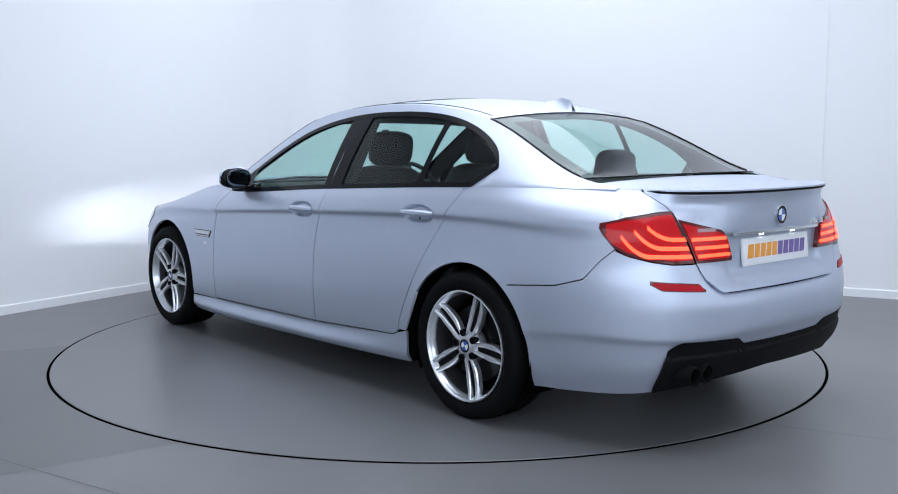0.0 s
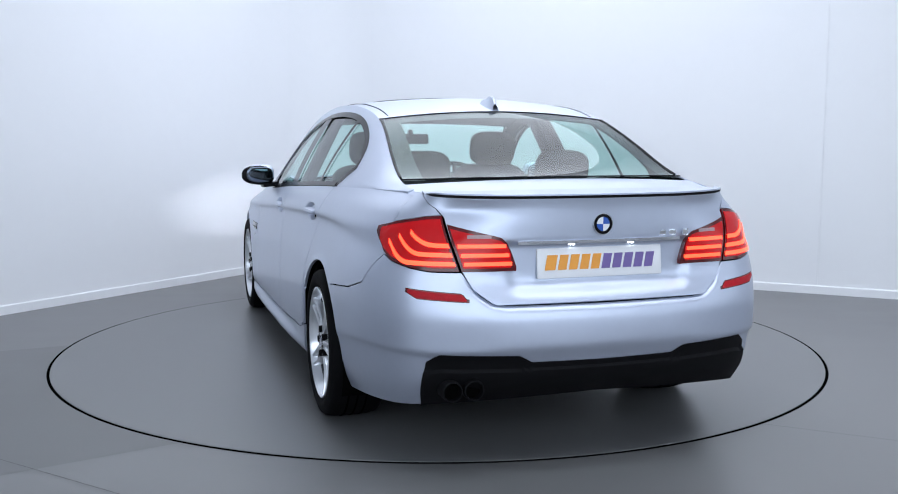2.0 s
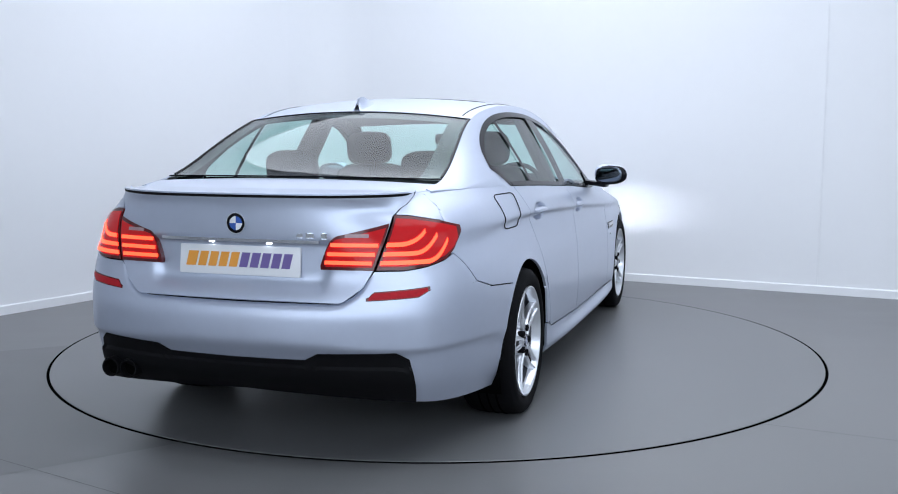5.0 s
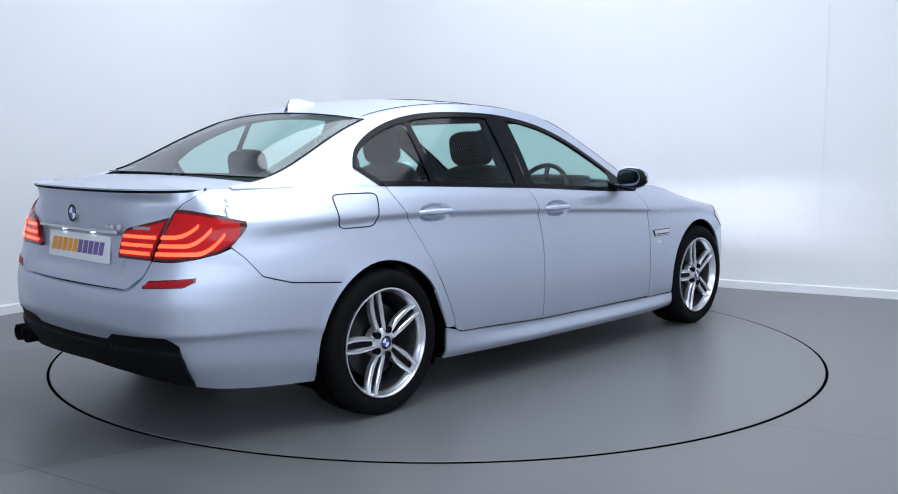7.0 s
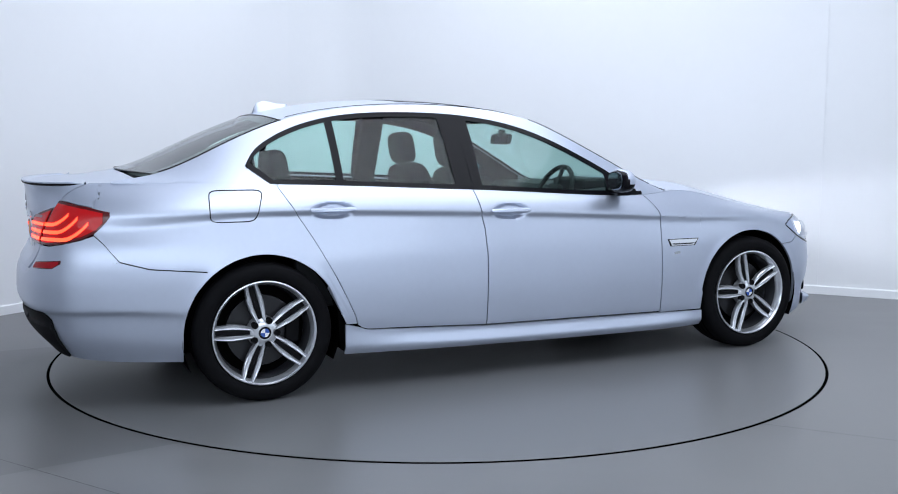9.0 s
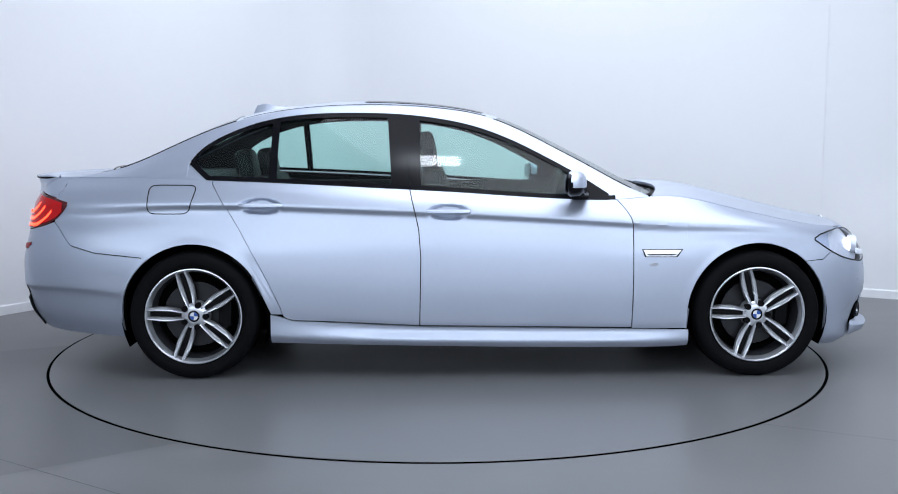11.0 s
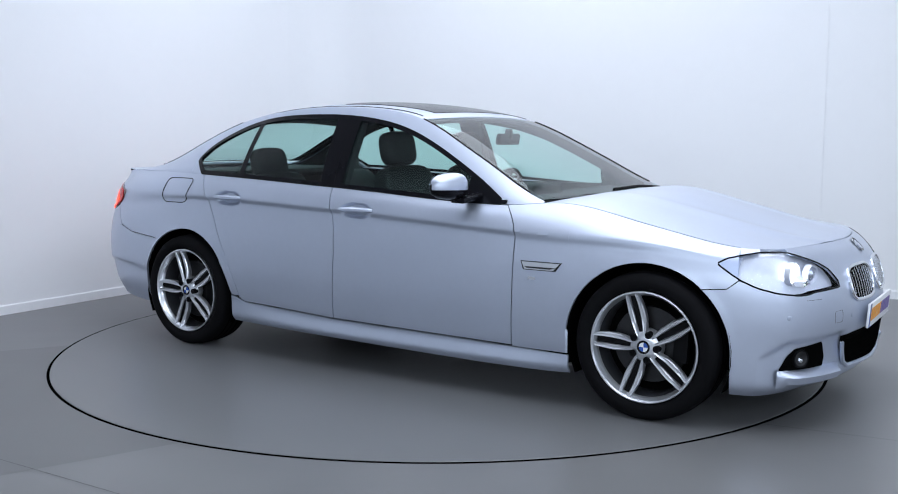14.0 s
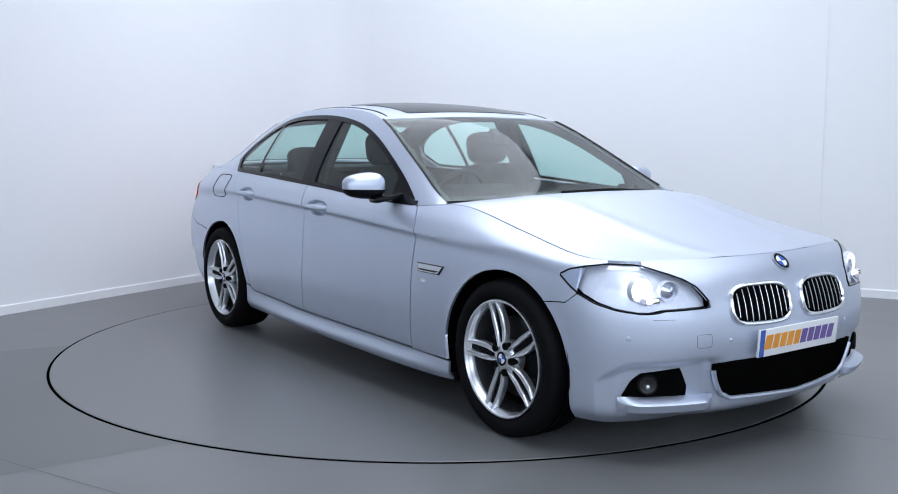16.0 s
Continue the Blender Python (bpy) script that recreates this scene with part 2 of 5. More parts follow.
# sections at twelve stations: height and inset of eleven levels, bottom to top
STATIONS = [
    (-3.19, (.28, .36, .43, .50, .58, .65, .74, .84, .935, 1.0, 1.046), (.13, .05, .03, .0, .004, .022, .070, .072, .068, .064, .056)),
    (-2.85, (.27, .36, .43, .50, .58, .65, .74, .84, .935, 1.0, 1.046), (.13, .05, .03, .0, .004, .022, .064, .066, .064, .064, .060)),
    (-2.55, (.262, .35, .455, .476, .58, .66, .75, .85, .935, 1.0, 1.048), (.10, .04, .016, .002, .0, .012, .035, .060, .095, .130, .120)),
    (-2.2, (.232, .34, .462, .482, .58, .66, .75, .85, .905, .97, 1.056), (.075, .034, .015, .002, .0, .002, .014, .052, .056, .098, .205)),
    (-1.484, (.20, .26, .35, .45, .55, .66, .79, .890, .916, .98, 1.045), (.05, .02, .008, .0, .0, .006, .034, .056, .044, .072, .112)),
    (-0.3, (.172, .205, .262, .30, .46, .66, .78, .856, .880, .94, .993), (.022, -.002, .018, .009, .0, .010, .024, .033, .020, .042, .080)),
    (0.75, (.160, .198, .250, .29, .45, .62, .73, .800, .824, .88, .938), (.022, -.002, .018, .009, .0, .008, .022, .033, .022, .050, .095)),
    (1.0, (.160, .198, .255, .29, .45, .62, .72, .785, .808, .870, .962), (.03, .004, .012, .006, .0, .006, .020, .031, .024, .060, .146)),
    (1.484, (.19, .24, .30, .38, .50, .62, .70, .765, .795, .832, .866), (.05, .02, .010, .0, .0, .002, .006, .026, .028, .062, .144)),
    (1.95, (.150, .20, .26, .36, .48, .58, .65, .70, .735, .765, .788), (.06, .02, .012, .006, .0, .004, .014, .026, .042, .062, .095)),
    (2.36, (.165, .205, .26, .37, .47, .55, .62, .67, .72, .755, .785), (.11, .035, .03, .012, .0, .006, .022, .045, .080, .115, .165)),
    (2.9, (.155, .20, .25, .38, .46, .54, .62, .69, .730, .760, .787), (.13, .05, .02, .004, .0, .016, .036, .060, .082, .110, .150)),
]
DP = np.linspace(-3.19, 2.9, 610)
DQ = np.linspace(0, 10, 161)


def natural(xs, ys):
    """A natural cubic through the knots, carried on by mirroring past both ends."""
    x, y = np.asarray(xs, float), np.asarray(ys, float)
    n = len(x)
    h = np.diff(x)
    A, r = np.zeros((n, n)), np.zeros(n)
    A[0, 0] = A[-1, -1] = 1
    for i in range(1, n - 1):
        A[i, i - 1], A[i, i], A[i, i + 1] = h[i - 1], 2 * (h[i - 1] + h[i]), h[i]
        r[i] = 6 * ((y[i + 1] - y[i]) / h[i] - (y[i] - y[i - 1]) / h[i - 1])
    m = np.linalg.solve(A, r)

    def f(v):
        v = np.asarray(v, float)
        i = np.clip(np.searchsorted(x, v) - 1, 0, n - 2)
        a, b = (x[i + 1] - v) / h[i], (v - x[i]) / h[i]
        return a * y[i] + b * y[i + 1] + ((a ** 3 - a) * m[i] + (b ** 3 - b) * m[i + 1]) * h[i] ** 2 / 6
    return f


def mirrored_knots(values, odd):
    s = -1 if odd else 1
    return [s * v for v in values[3:0:-1]] + values + [s * v for v in values[-2:-5:-1]]


MIR_P = [2 * OUT_P[0] - v for v in OUT_P[3:0:-1]] + OUT_P + [2 * OUT_P[-1] - v for v in OUT_P[-2:-5:-1]]
OX, OY = natural(MIR_P, mirrored_knots(OUT_X, False))(DP), natural(MIR_P, mirrored_knots(OUT_Y, True))(DP)
TX, TY = np.gradient(OX, DP), np.gradient(OY, DP)
TL = np.hypot(TX, TY)
NX, NY = -TY / TL, TX / TL
ST_P = [s[0] for s in STATIONS]
LEVEL_Z = blurred(np.array([spline(ST_P, [s[1][k] for s in STATIONS])(DP) for k in range(11)]), 9, 1)
LEVEL_D = blurred(np.array([spline(ST_P, [s[2][k] for s in STATIONS])(DP) for k in range(11)]), 9, 1)
GZ = np.array([spline(range(11), LEVEL_Z[:, i])(DQ) for i in range(len(DP))])
GD = np.array([spline(range(11), LEVEL_D[:, i])(DQ) for i in range(len(DP))])
GZ, GD = blurred(GZ, 2.2, 1), blurred(GD, 2.2, 1)
GX, GY = OX[:, None] - NX[:, None] * GD, OY[:, None] - NY[:, None] * GD


def at_q(p, q, out=0.0):
    """Points of the body's left side at way p and level q."""
    p, q = np.broadcast_arrays(np.asarray(p, float), np.asarray(q, float))
    a = np.clip((p - DP[0]) / (DP[1] - DP[0]), 0, len(DP) - 1.001)
    b = np.clip(q / DQ[1], 0, len(DQ) - 1.001)
    i, j = a.astype(int), b.astype(int)
    u, v = a - i, b - j
    res = [g[i, j] * (1 - u) * (1 - v) + g[i + 1, j] * u * (1 - v) + g[i, j + 1] * (1 - u) * v + g[i + 1, j + 1] * u * v for g in (GX, GY, GZ)]
    if np.any(out):
        res[0] = res[0] + out * np.interp(p, DP, NX)
        res[1] = res[1] + out * np.interp(p, DP, NY)
    return np.stack(res, -1)


def level(p, z):
    """The level q at which the surface has height z."""
    p, z = np.broadcast_arrays(np.asarray(p, float), np.asarray(z, float))
    i = np.clip(np.round((p - DP[0]) / (DP[1] - DP[0])).astype(int), 0, len(DP) - 1)
    return np.array([np.interp(b, GZ[a], DQ) for a, b in zip(i.ravel(), z.ravel())]).reshape(p.shape)


def at_z(p, z, out=0.0):
    return at_q(p, level(p, z), out)


def top_z(p):
    return np.interp(p, DP, GZ[:, -1])


def low_z(p):
    return np.interp(p, DP, GZ[:, 0])


def const(v):
    return lambda x: np.full(np.shape(x), float(v))


def line(*pts):
    xs, ys = [a for a, _ in pts], [b for _, b in pts]
    return lambda v: np.interp(v, xs, ys)


def patch(left, right, bottom, top, nu, nv, surface=at_z, out=0.0, cols=None, inset=0.0026, lip=0.012):
    """A panel of a surface between two upright and two lengthwise lines, its edges turned in."""
    u = np.linspace(0, 1, nu)[:, None] if cols is None else np.asarray(cols)[:, None]
    nu = len(u)
    v = np.linspace(0, 1, nv)[None, :]
    p = spread(left, right, bottom, top, u, v)
    z = bottom(p) * (1 - v) + top(p) * v
    return sheet(surface(p, z, out(p, z) if callable(out) else out), inset, lip)


def spread(left, right, bottom, top, u, v):
    """Ways p of a panel's grid; its upright edges follow their lines, the inner columns stand straighter."""
    ref = np.full((len(u), v.shape[1]), 0.6)
    l0, r0 = left(ref), right(ref)
    p = l0 * (1 - u) + r0 * u
    for _ in range(30):
        z = bottom(p) * (1 - v) + top(p) * v
        p = 0.4 * p + 0.6 * (l0 * (1 - u) + r0 * u + (left(z) - l0) * (1 - u) ** 3 + (right(z) - r0) * u ** 3)
    return p


def sheet(P, inset=0.0, lip=0.0, inward=None):
    """A grid of points as a mesh, its rim drawn in by inset and turned inwards by lip."""
    nu, nv = P.shape[:2]
    P = P.copy()
    du, dv = np.gradient(P, axis=0), np.gradient(P, axis=1)
    N = np.cross(du, dv)
    N /= np.linalg.norm(N, axis=2, keepdims=True) + 1e-12
    c = P - np.array(inward if inward is not None else (np.clip(P[..., 0].mean(), -1.2, 1.0), 0.0, 0.55))
    flip = (N * c).sum() < 0
    if flip:
        N = -N
    if inset:
        for sl, nb in (((0, slice(None)), (1, slice(None))), ((-1, slice(None)), (-2, slice(None))), ((slice(None), 0), (slice(None), 1)), ((slice(None), -1), (slice(None), -2))):
            d = P[nb] - P[sl]
            L = np.linalg.norm(d, axis=1, keepdims=True) + 1e-9
            P[sl] = P[sl] + d / L * np.minimum(inset, 0.8 * L)
    verts = [tuple(p) for p in P.reshape(-1, 3)]
    faces = []
    for i in range(nu - 1):
        for j in range(nv - 1):
            q = (i * nv + j, (i + 1) * nv + j, (i + 1) * nv + j + 1, i * nv + j + 1)
            faces.append(q[::-1] if flip else q)
    if lip:
        rim = [(i, 0) for i in range(nu)] + [(nu - 1, j) for j in range(1, nv)] + [(i, nv - 1) for i in range(nu - 2, -1, -1)] + [(0, j) for j in range(nv - 2, 0, -1)]
        k = len(verts)
        for i, j in rim:
            verts.append(tuple(P[i, j] - N[i, j] * lip))
        for a in range(len(rim)):
            b = (a + 1) % len(rim)
            q = (rim[a][0] * nv + rim[a][1], k + a, k + b, rim[b][0] * nv + rim[b][1])
            faces.append(q[::-1] if flip else q)
    return verts, faces


def coons(c0, c1, d0, d1, nu, nv):
    """A surface between four space curves of one variable: c0 and c1 run across, d0 and d1 from c0 to c1."""
    u, v = np.linspace(0, 1, nu), np.linspace(0, 1, nv)
    C0, C1, D0, D1 = c0(u)[:, None], c1(u)[:, None], d0(v)[None], d1(v)[None]
    U, V = u[:, None, None], v[None, :, None]
    return ((1 - V) * C0 + V * C1 + (1 - U) * D0 + U * D1
            - (1 - U) * (1 - V) * C0[:1] - U * (1 - V) * C0[-1:] - (1 - U) * V * C1[:1] - U * V * C1[-1:])


def arc(a, mid, n=2.0):
    """A cross-car curve from the left point a over the middle (x, z) to the right."""
    a = np.asarray(a, float)

    def f(u):
        s = 1 - 2 * np.asarray(u)
        w = np.abs(s) ** n
        return np.stack([mid[0] + (a[0] - mid[0]) * w, a[1] * s, mid[1] + (a[2] - mid[1]) * w], -1)
    return f


def along(f, sign=1):
    return lambda t: f(t) * np.array([1, sign, 1])


# ---------------------------------------------------------------- the cabin's side band
# belt line and roof edge: x, y, z
EDGE_X = [-2.2, -2.03, -1.908, -1.65, -1.302, -1.0, -0.6, -0.2, 0.10, 0.40, 0.62, 0.84, 0.93]
EDGE_Y = [0.643, 0.654, 0.650, 0.625, 0.585, 0.590, 0.600, 0.608, 0.635, 0.695, 0.735, 0.776, 0.788]
EDGE_Z = [1.057, 1.076, 1.102, 1.210, 1.351, 1.412, 1.437, 1.420, 1.362, 1.222, 1.105, 0.990, 0.955]
EY, EZ = natural(EDGE_X, EDGE_Y), natural(EDGE_X, EDGE_Z)


def belt(x):
    return at_q(x, 10.0)


def at_side(x, z, out=0.0):
    """Points of the cabin's left side at x and height z."""
    x, z = np.broadcast_arrays(np.asarray(x, float), np.asarray(z, float))
    b = belt(x)
    w = np.clip((z - b[..., 2]) / np.maximum(EZ(x) - b[..., 2], 1e-4), 0, 1)
    y = b[..., 1] + (EY(x) - b[..., 1]) * w + 0.018 * 4 * w * (1 - w) * np.clip((EZ(x) - b[..., 2]) / 0.4, 0, 1)
    return np.stack([x, y + out * 0.9, z + out * 0.4], -1)


def edge_z(x):
    return EZ(x)


DLO_TOP = natural([-1.525, -1.49, -1.42, -1.294, -1.135, -0.977, -0.663, -0.414, -0.197, -0.043, 0.111, 0.265, 0.419, 0.573, 0.70],
                  [1.128, 1.178, 1.238, 1.302, 1.354, 1.382, 1.397, 1.390, 1.366, 1.335, 1.286, 1.218, 1.138, 1.050, 0.968])
DLO_REAR = line((1.0, -1.39), (1.025, -1.40), (1.07, -1.455), (1.128, -1.525))      # its rear edge: x by height
DLO_BACK = line((-1.525, 1.128), (-1.455, 1.07), (-1.40, 1.027), (-1.39, 1.02))


# ---------------------------------------------------------------- the room
def build_room():
    corner, left_end, right_end = Vector((-1.162, 4.126, 0)), Vector((-7.8, -6.311, 0)), Vector((10.5, -1.98, 0))
    back_r, back_l = Vector((7.5, -8.4, 0)), Vector((-6.0, -8.4, 0))
    tall, thick = 4.0, 0.15
    wall_stop = corner + (left_end - corner) * 0.40
    ring = [corner, right_end, back_r, back_l, left_end, wall_stop]
    names = ["wall_right", "wall_side", "wall_behind", "wall_entrance", "wall_left_unseen", "wall_left"]
    middle = Vector((0, -2, 0))
    for i, name in enumerate(names):
        a, b = ring[i], ring[(i + 1) % 6]
        t = (b - a).normalized()
        n = Vector((-t.y, t.x, 0))
        if n.dot(middle - a) < 0:
            n = -n
        L = (b - a).length
        m = Matrix.Translation((a + b) / 2 - n * thick / 2 + Vector((0, 0, tall / 2))) @ Matrix.Rotation(math.atan2(t.y, t.x), 4, "Z")
        # unseen grey stretch, added to set what the car's left-facing panels reflect
        grey = name == "wall_left_unseen"
        w = mesh_of(name, *boxy(L, thick, tall, 0, m=m), GREY_WALL if grey else WALL)
        tagged(new(name, w), "unseen light grey wall, toned to set the car's reflections" if grey else "plain matt white painted studio wall", "wall", kind="structure")
        if name in ("wall_right", "wall_left"):
            prof = [(0, 0), (0.014, 0), (0.014, 0.062), (0.009, 0.07), (0.0, 0.07)]
            P = np.array([[tuple(a + t * s + n * (d + 0.001) + Vector((0, 0, h))) for d, h in prof] for s in (0.0, L)])
            sk = mesh_of("baseboard", *sheet(P), SKIRT, 25)
            tagged(new("baseboard", sk), "white gloss skirting board along the wall's foot", "skirting", kind="structure")
    # the coved inner corner
    dl, dr = (left_end - corner).normalized(), (right_end - corner).normalized()
    def cove(reach, push):
        P = []
        for u in np.linspace(0, 1, 33):
            q = corner + dl * reach * (1 - u) ** 2 + dr * reach * u ** 2
            P.append(q + (dl + dr).normalized() * (0.001 + push * min(1, 6 * u, 6 * (1 - u))))
        return P
    P = np.array([[(q.x, q.y, 0.0), (q.x, q.y, tall)] for q in cove(0.55, 0.004)])
    tagged(new("wall_corner", mesh_of("wall_corner", *sheet(P), WALL)), "softly coved white wall corner", "wall", kind="structure")
    P = np.array([[(q.x, q.y, h) for h in (0.0, 0.062, 0.07)] for q in cove(0.60, 0.024)])
    tagged(new("baseboard", mesh_of("baseboard", *sheet(P), SKIRT)), "white gloss skirting board round the coved corner", "skirting", kind="structure")
    joint = mesh_of("wall_joint", *boxy(0.004, 0.004, tall, 0, m=pose(3.084, 1.898, tall / 2, 0, 0, -27.6)), SKIRT)
    tagged(new("wall_joint", joint), "faint upright joint in the white wall", "joint", kind="structure")
    big = 14
    fl = mesh_of("floor", [(-big, -big, 0), (big, -big, 0), (big, big, 0), (-big, big, 0)], [(0, 1, 2, 3)], FLOOR)
    tagged(new("floor", fl), "smooth mid grey vinyl studio floor with faint scuffs", "floor", kind="structure")
    # shadow band left of the turntable, painted as a darker sheet
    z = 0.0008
    strip = mesh_of("floor_shade_band", [(-1.75, 0.22, z), (-5.4, -1.45, z), (-4.2, -4.05, z), (-0.75, -1.71, z)], [(0, 1, 2, 3)], FLOOR_SHADE)
    tagged(new("floor_shade_band", strip), "slightly darker grey band painting a shadow on the floor beside the turntable", "floor", kind="structure")
    for a, b in (((-3.6, -0.95), (0.6, -3.64)), ((0.9, -1.42), (5.5, -3.75))):
        d = Vector((b[0] - a[0], b[1] - a[1], 0)).normalized()
        n = Vector((-d.y, d.x, 0)) * 0.0016
        A, B = Vector((*a, 0.0014)), Vector((*b, 0.0014))
        seam = mesh_of("floor_seam", [A - n, B - n, B + n, A + n], [(0, 1, 2, 3)], SEAM)
        tagged(new("floor_seam", seam), "fine dark welded seam in the vinyl floor", "seam", kind="structure")
    ce = mesh_of("ceiling", *boxy(2 * big, 2 * big, 0.2, 0, m=pose(0, 0, tall + 0.1)), WALL)
    tagged(new("ceiling", ce), "plain white studio ceiling", "ceiling", kind="structure")


def build_turntable():
    table = new("turntable")
    tagged(table, "round grey vinyl car turntable flush with the floor", "turntable")
    deck = part("deck", lathe([(0.0, PLATE_TOP), (1.2, PLATE_TOP), (2.238, PLATE_TOP)], 200, "z"), DECK, table)
    part("deck_rim", lathe([(2.238, PLATE_TOP), (2.247, PLATE_TOP - 0.0004), (2.249, PLATE_TOP - 0.002), (2.249, 0.001)], 200, "z"), DECK, table)
    gap = mesh_of("floor_trim", *moved(lathe([(2.240, 0.0015), (2.264, 0.0015), (2.265, 0.0005)], 200, "z"), pose(0, DECK_Y, 0)), GAP)
    tagged(new("floor_trim", gap), "thin black gap round the turntable", "gap", kind="structure")
    return table


# ---------------------------------------------------------------- the car
R_ARCH = 0.378
FRONT_AXLE, REAR_AXLE, AXLE_Z = 1.484, -1.484, 0.335


def arch_top(p, axle):
    return AXLE_Z + np.sqrt(np.maximum(R_ARCH ** 2 - (np.asarray(p) - axle) ** 2, 0))


CUT_B = line((0.28, -0.302), (0.64, -0.295), (0.79, -0.306), (0.997, -0.353))
CUT_F = line((0.26, 0.816), (0.5, 0.82), (0.80, 0.82), (0.85, 0.808), (0.888, 0.785), (0.947, 0.735))
CUT_R = line((0.312, -0.955), (0.322, -0.995), (0.337, -1.018), (0.392, -1.035), (0.576, -1.123), (0.788, -1.241), (1.023, -1.388))
DOOR_LOW = line((-1.0, 0.316), (-0.309, 0.283), (0.82, 0.268))
SILL_TOP = line((-1.085, 0.345), (-1.03, 0.335), (-0.97, 0.312), (-0.3, 0.279), (0.82, 0.263), (1.12, 0.258))
TAIL_TOP = line((-2.60, 0.979), (-2.45, 0.972), (-2.38, 0.965), (-2.28, 0.952), (-2.17, 0.928))
TAIL_LOW = line((-2.66, 0.771), (-2.5, 0.772), (-2.4, 0.785), (-2.3, 0.805), (-2.235, 0.835), (-2.19, 0.88), (-2.17, 0.91))
HEAD_TOP = line((1.80, 0.734), (1.84, 0.754), (1.90, 0.766), (1.985, 0.777), (2.10, 0.776), (2.16, 0.770), (2.20, 0.761), (2.28, 0.740), (2.34, 0.720), (2.39, 0.692), (2.43, 0.640))
HEAD_LOW = line((1.80, 0.726), (1.84, 0.698), (1.90, 0.660), (1.97, 0.630), (2.05, 0.610), (2.15, 0.598), (2.20, 0.600), (2.24, 0.608), (2.43, 0.614))


def hollow(p, z):
    """The set-back lower corner of the front bumper, under its crease."""
    crease = np.interp(p, [1.98, 2.1, 2.3, 2.5], [0.33, 0.395, 0.405, 0.415])
    return -0.016 / (1 + np.exp((z - crease) / 0.004)) * np.clip((p - 1.97) / 0.10, 0, 1) * np.clip((2.50 - p) / 0.08, 0, 1)


HANDLES = [(-1.127, 0.909), (-0.152, 0.878)]


def flare(p, z):
    """How far the panels swell out round the wheel arches."""
    p, z = np.asarray(p, float), np.asarray(z, float)
    o = 0.0
    for axle in (FRONT_AXLE, REAR_AXLE):
        r = np.hypot(p - axle, np.maximum(z, AXLE_Z) - AXLE_Z) - R_ARCH
        o = o + 0.003 * np.exp(-(r / 0.022) ** 2)
    return o


def half_to_full(P, centre_first):
    """A half's grid and its mirror image as one grid that runs across the car."""
    M = P * np.array([1, -1, 1])
    return np.concatenate([M[::-1], P[1:]]) if centre_first else np.concatenate([P, M[::-1][1:]])


def grid_of(left, right, bottom, top, nu, nv, out=0.0, cols=None, surface=at_z):
    u = np.linspace(0, 1, nu)[:, None] if cols is None else np.asarray(cols)[:, None]
    v = np.linspace(0, 1, nv)[None, :]
    p = spread(left, right, bottom, top, u, v)
    z = bottom(p) * (1 - v) + top(p) * v
    return surface(p, z, out(p, z) if callable(out) else out)


def sides(name, piece, mat, parents, label=""):
    """The piece under the left parent, its mirror image under the right one."""
    a, b = parents if isinstance(parents, (tuple, list)) else (parents, parents)
    return part(name, piece, mat, a, label), part(name, mirror(piece), mat, b, label)


def clustered(n, *spots):
    """Columns from 0 to 1, closer together at the spots."""
    c = [np.linspace(0, 1, n)]
    for s in spots:
        c.append(np.clip(s + 0.03 * np.linspace(-1, 1, 13) ** 3, 0, 1))
    return np.unique(np.round(np.concatenate(c), 5))


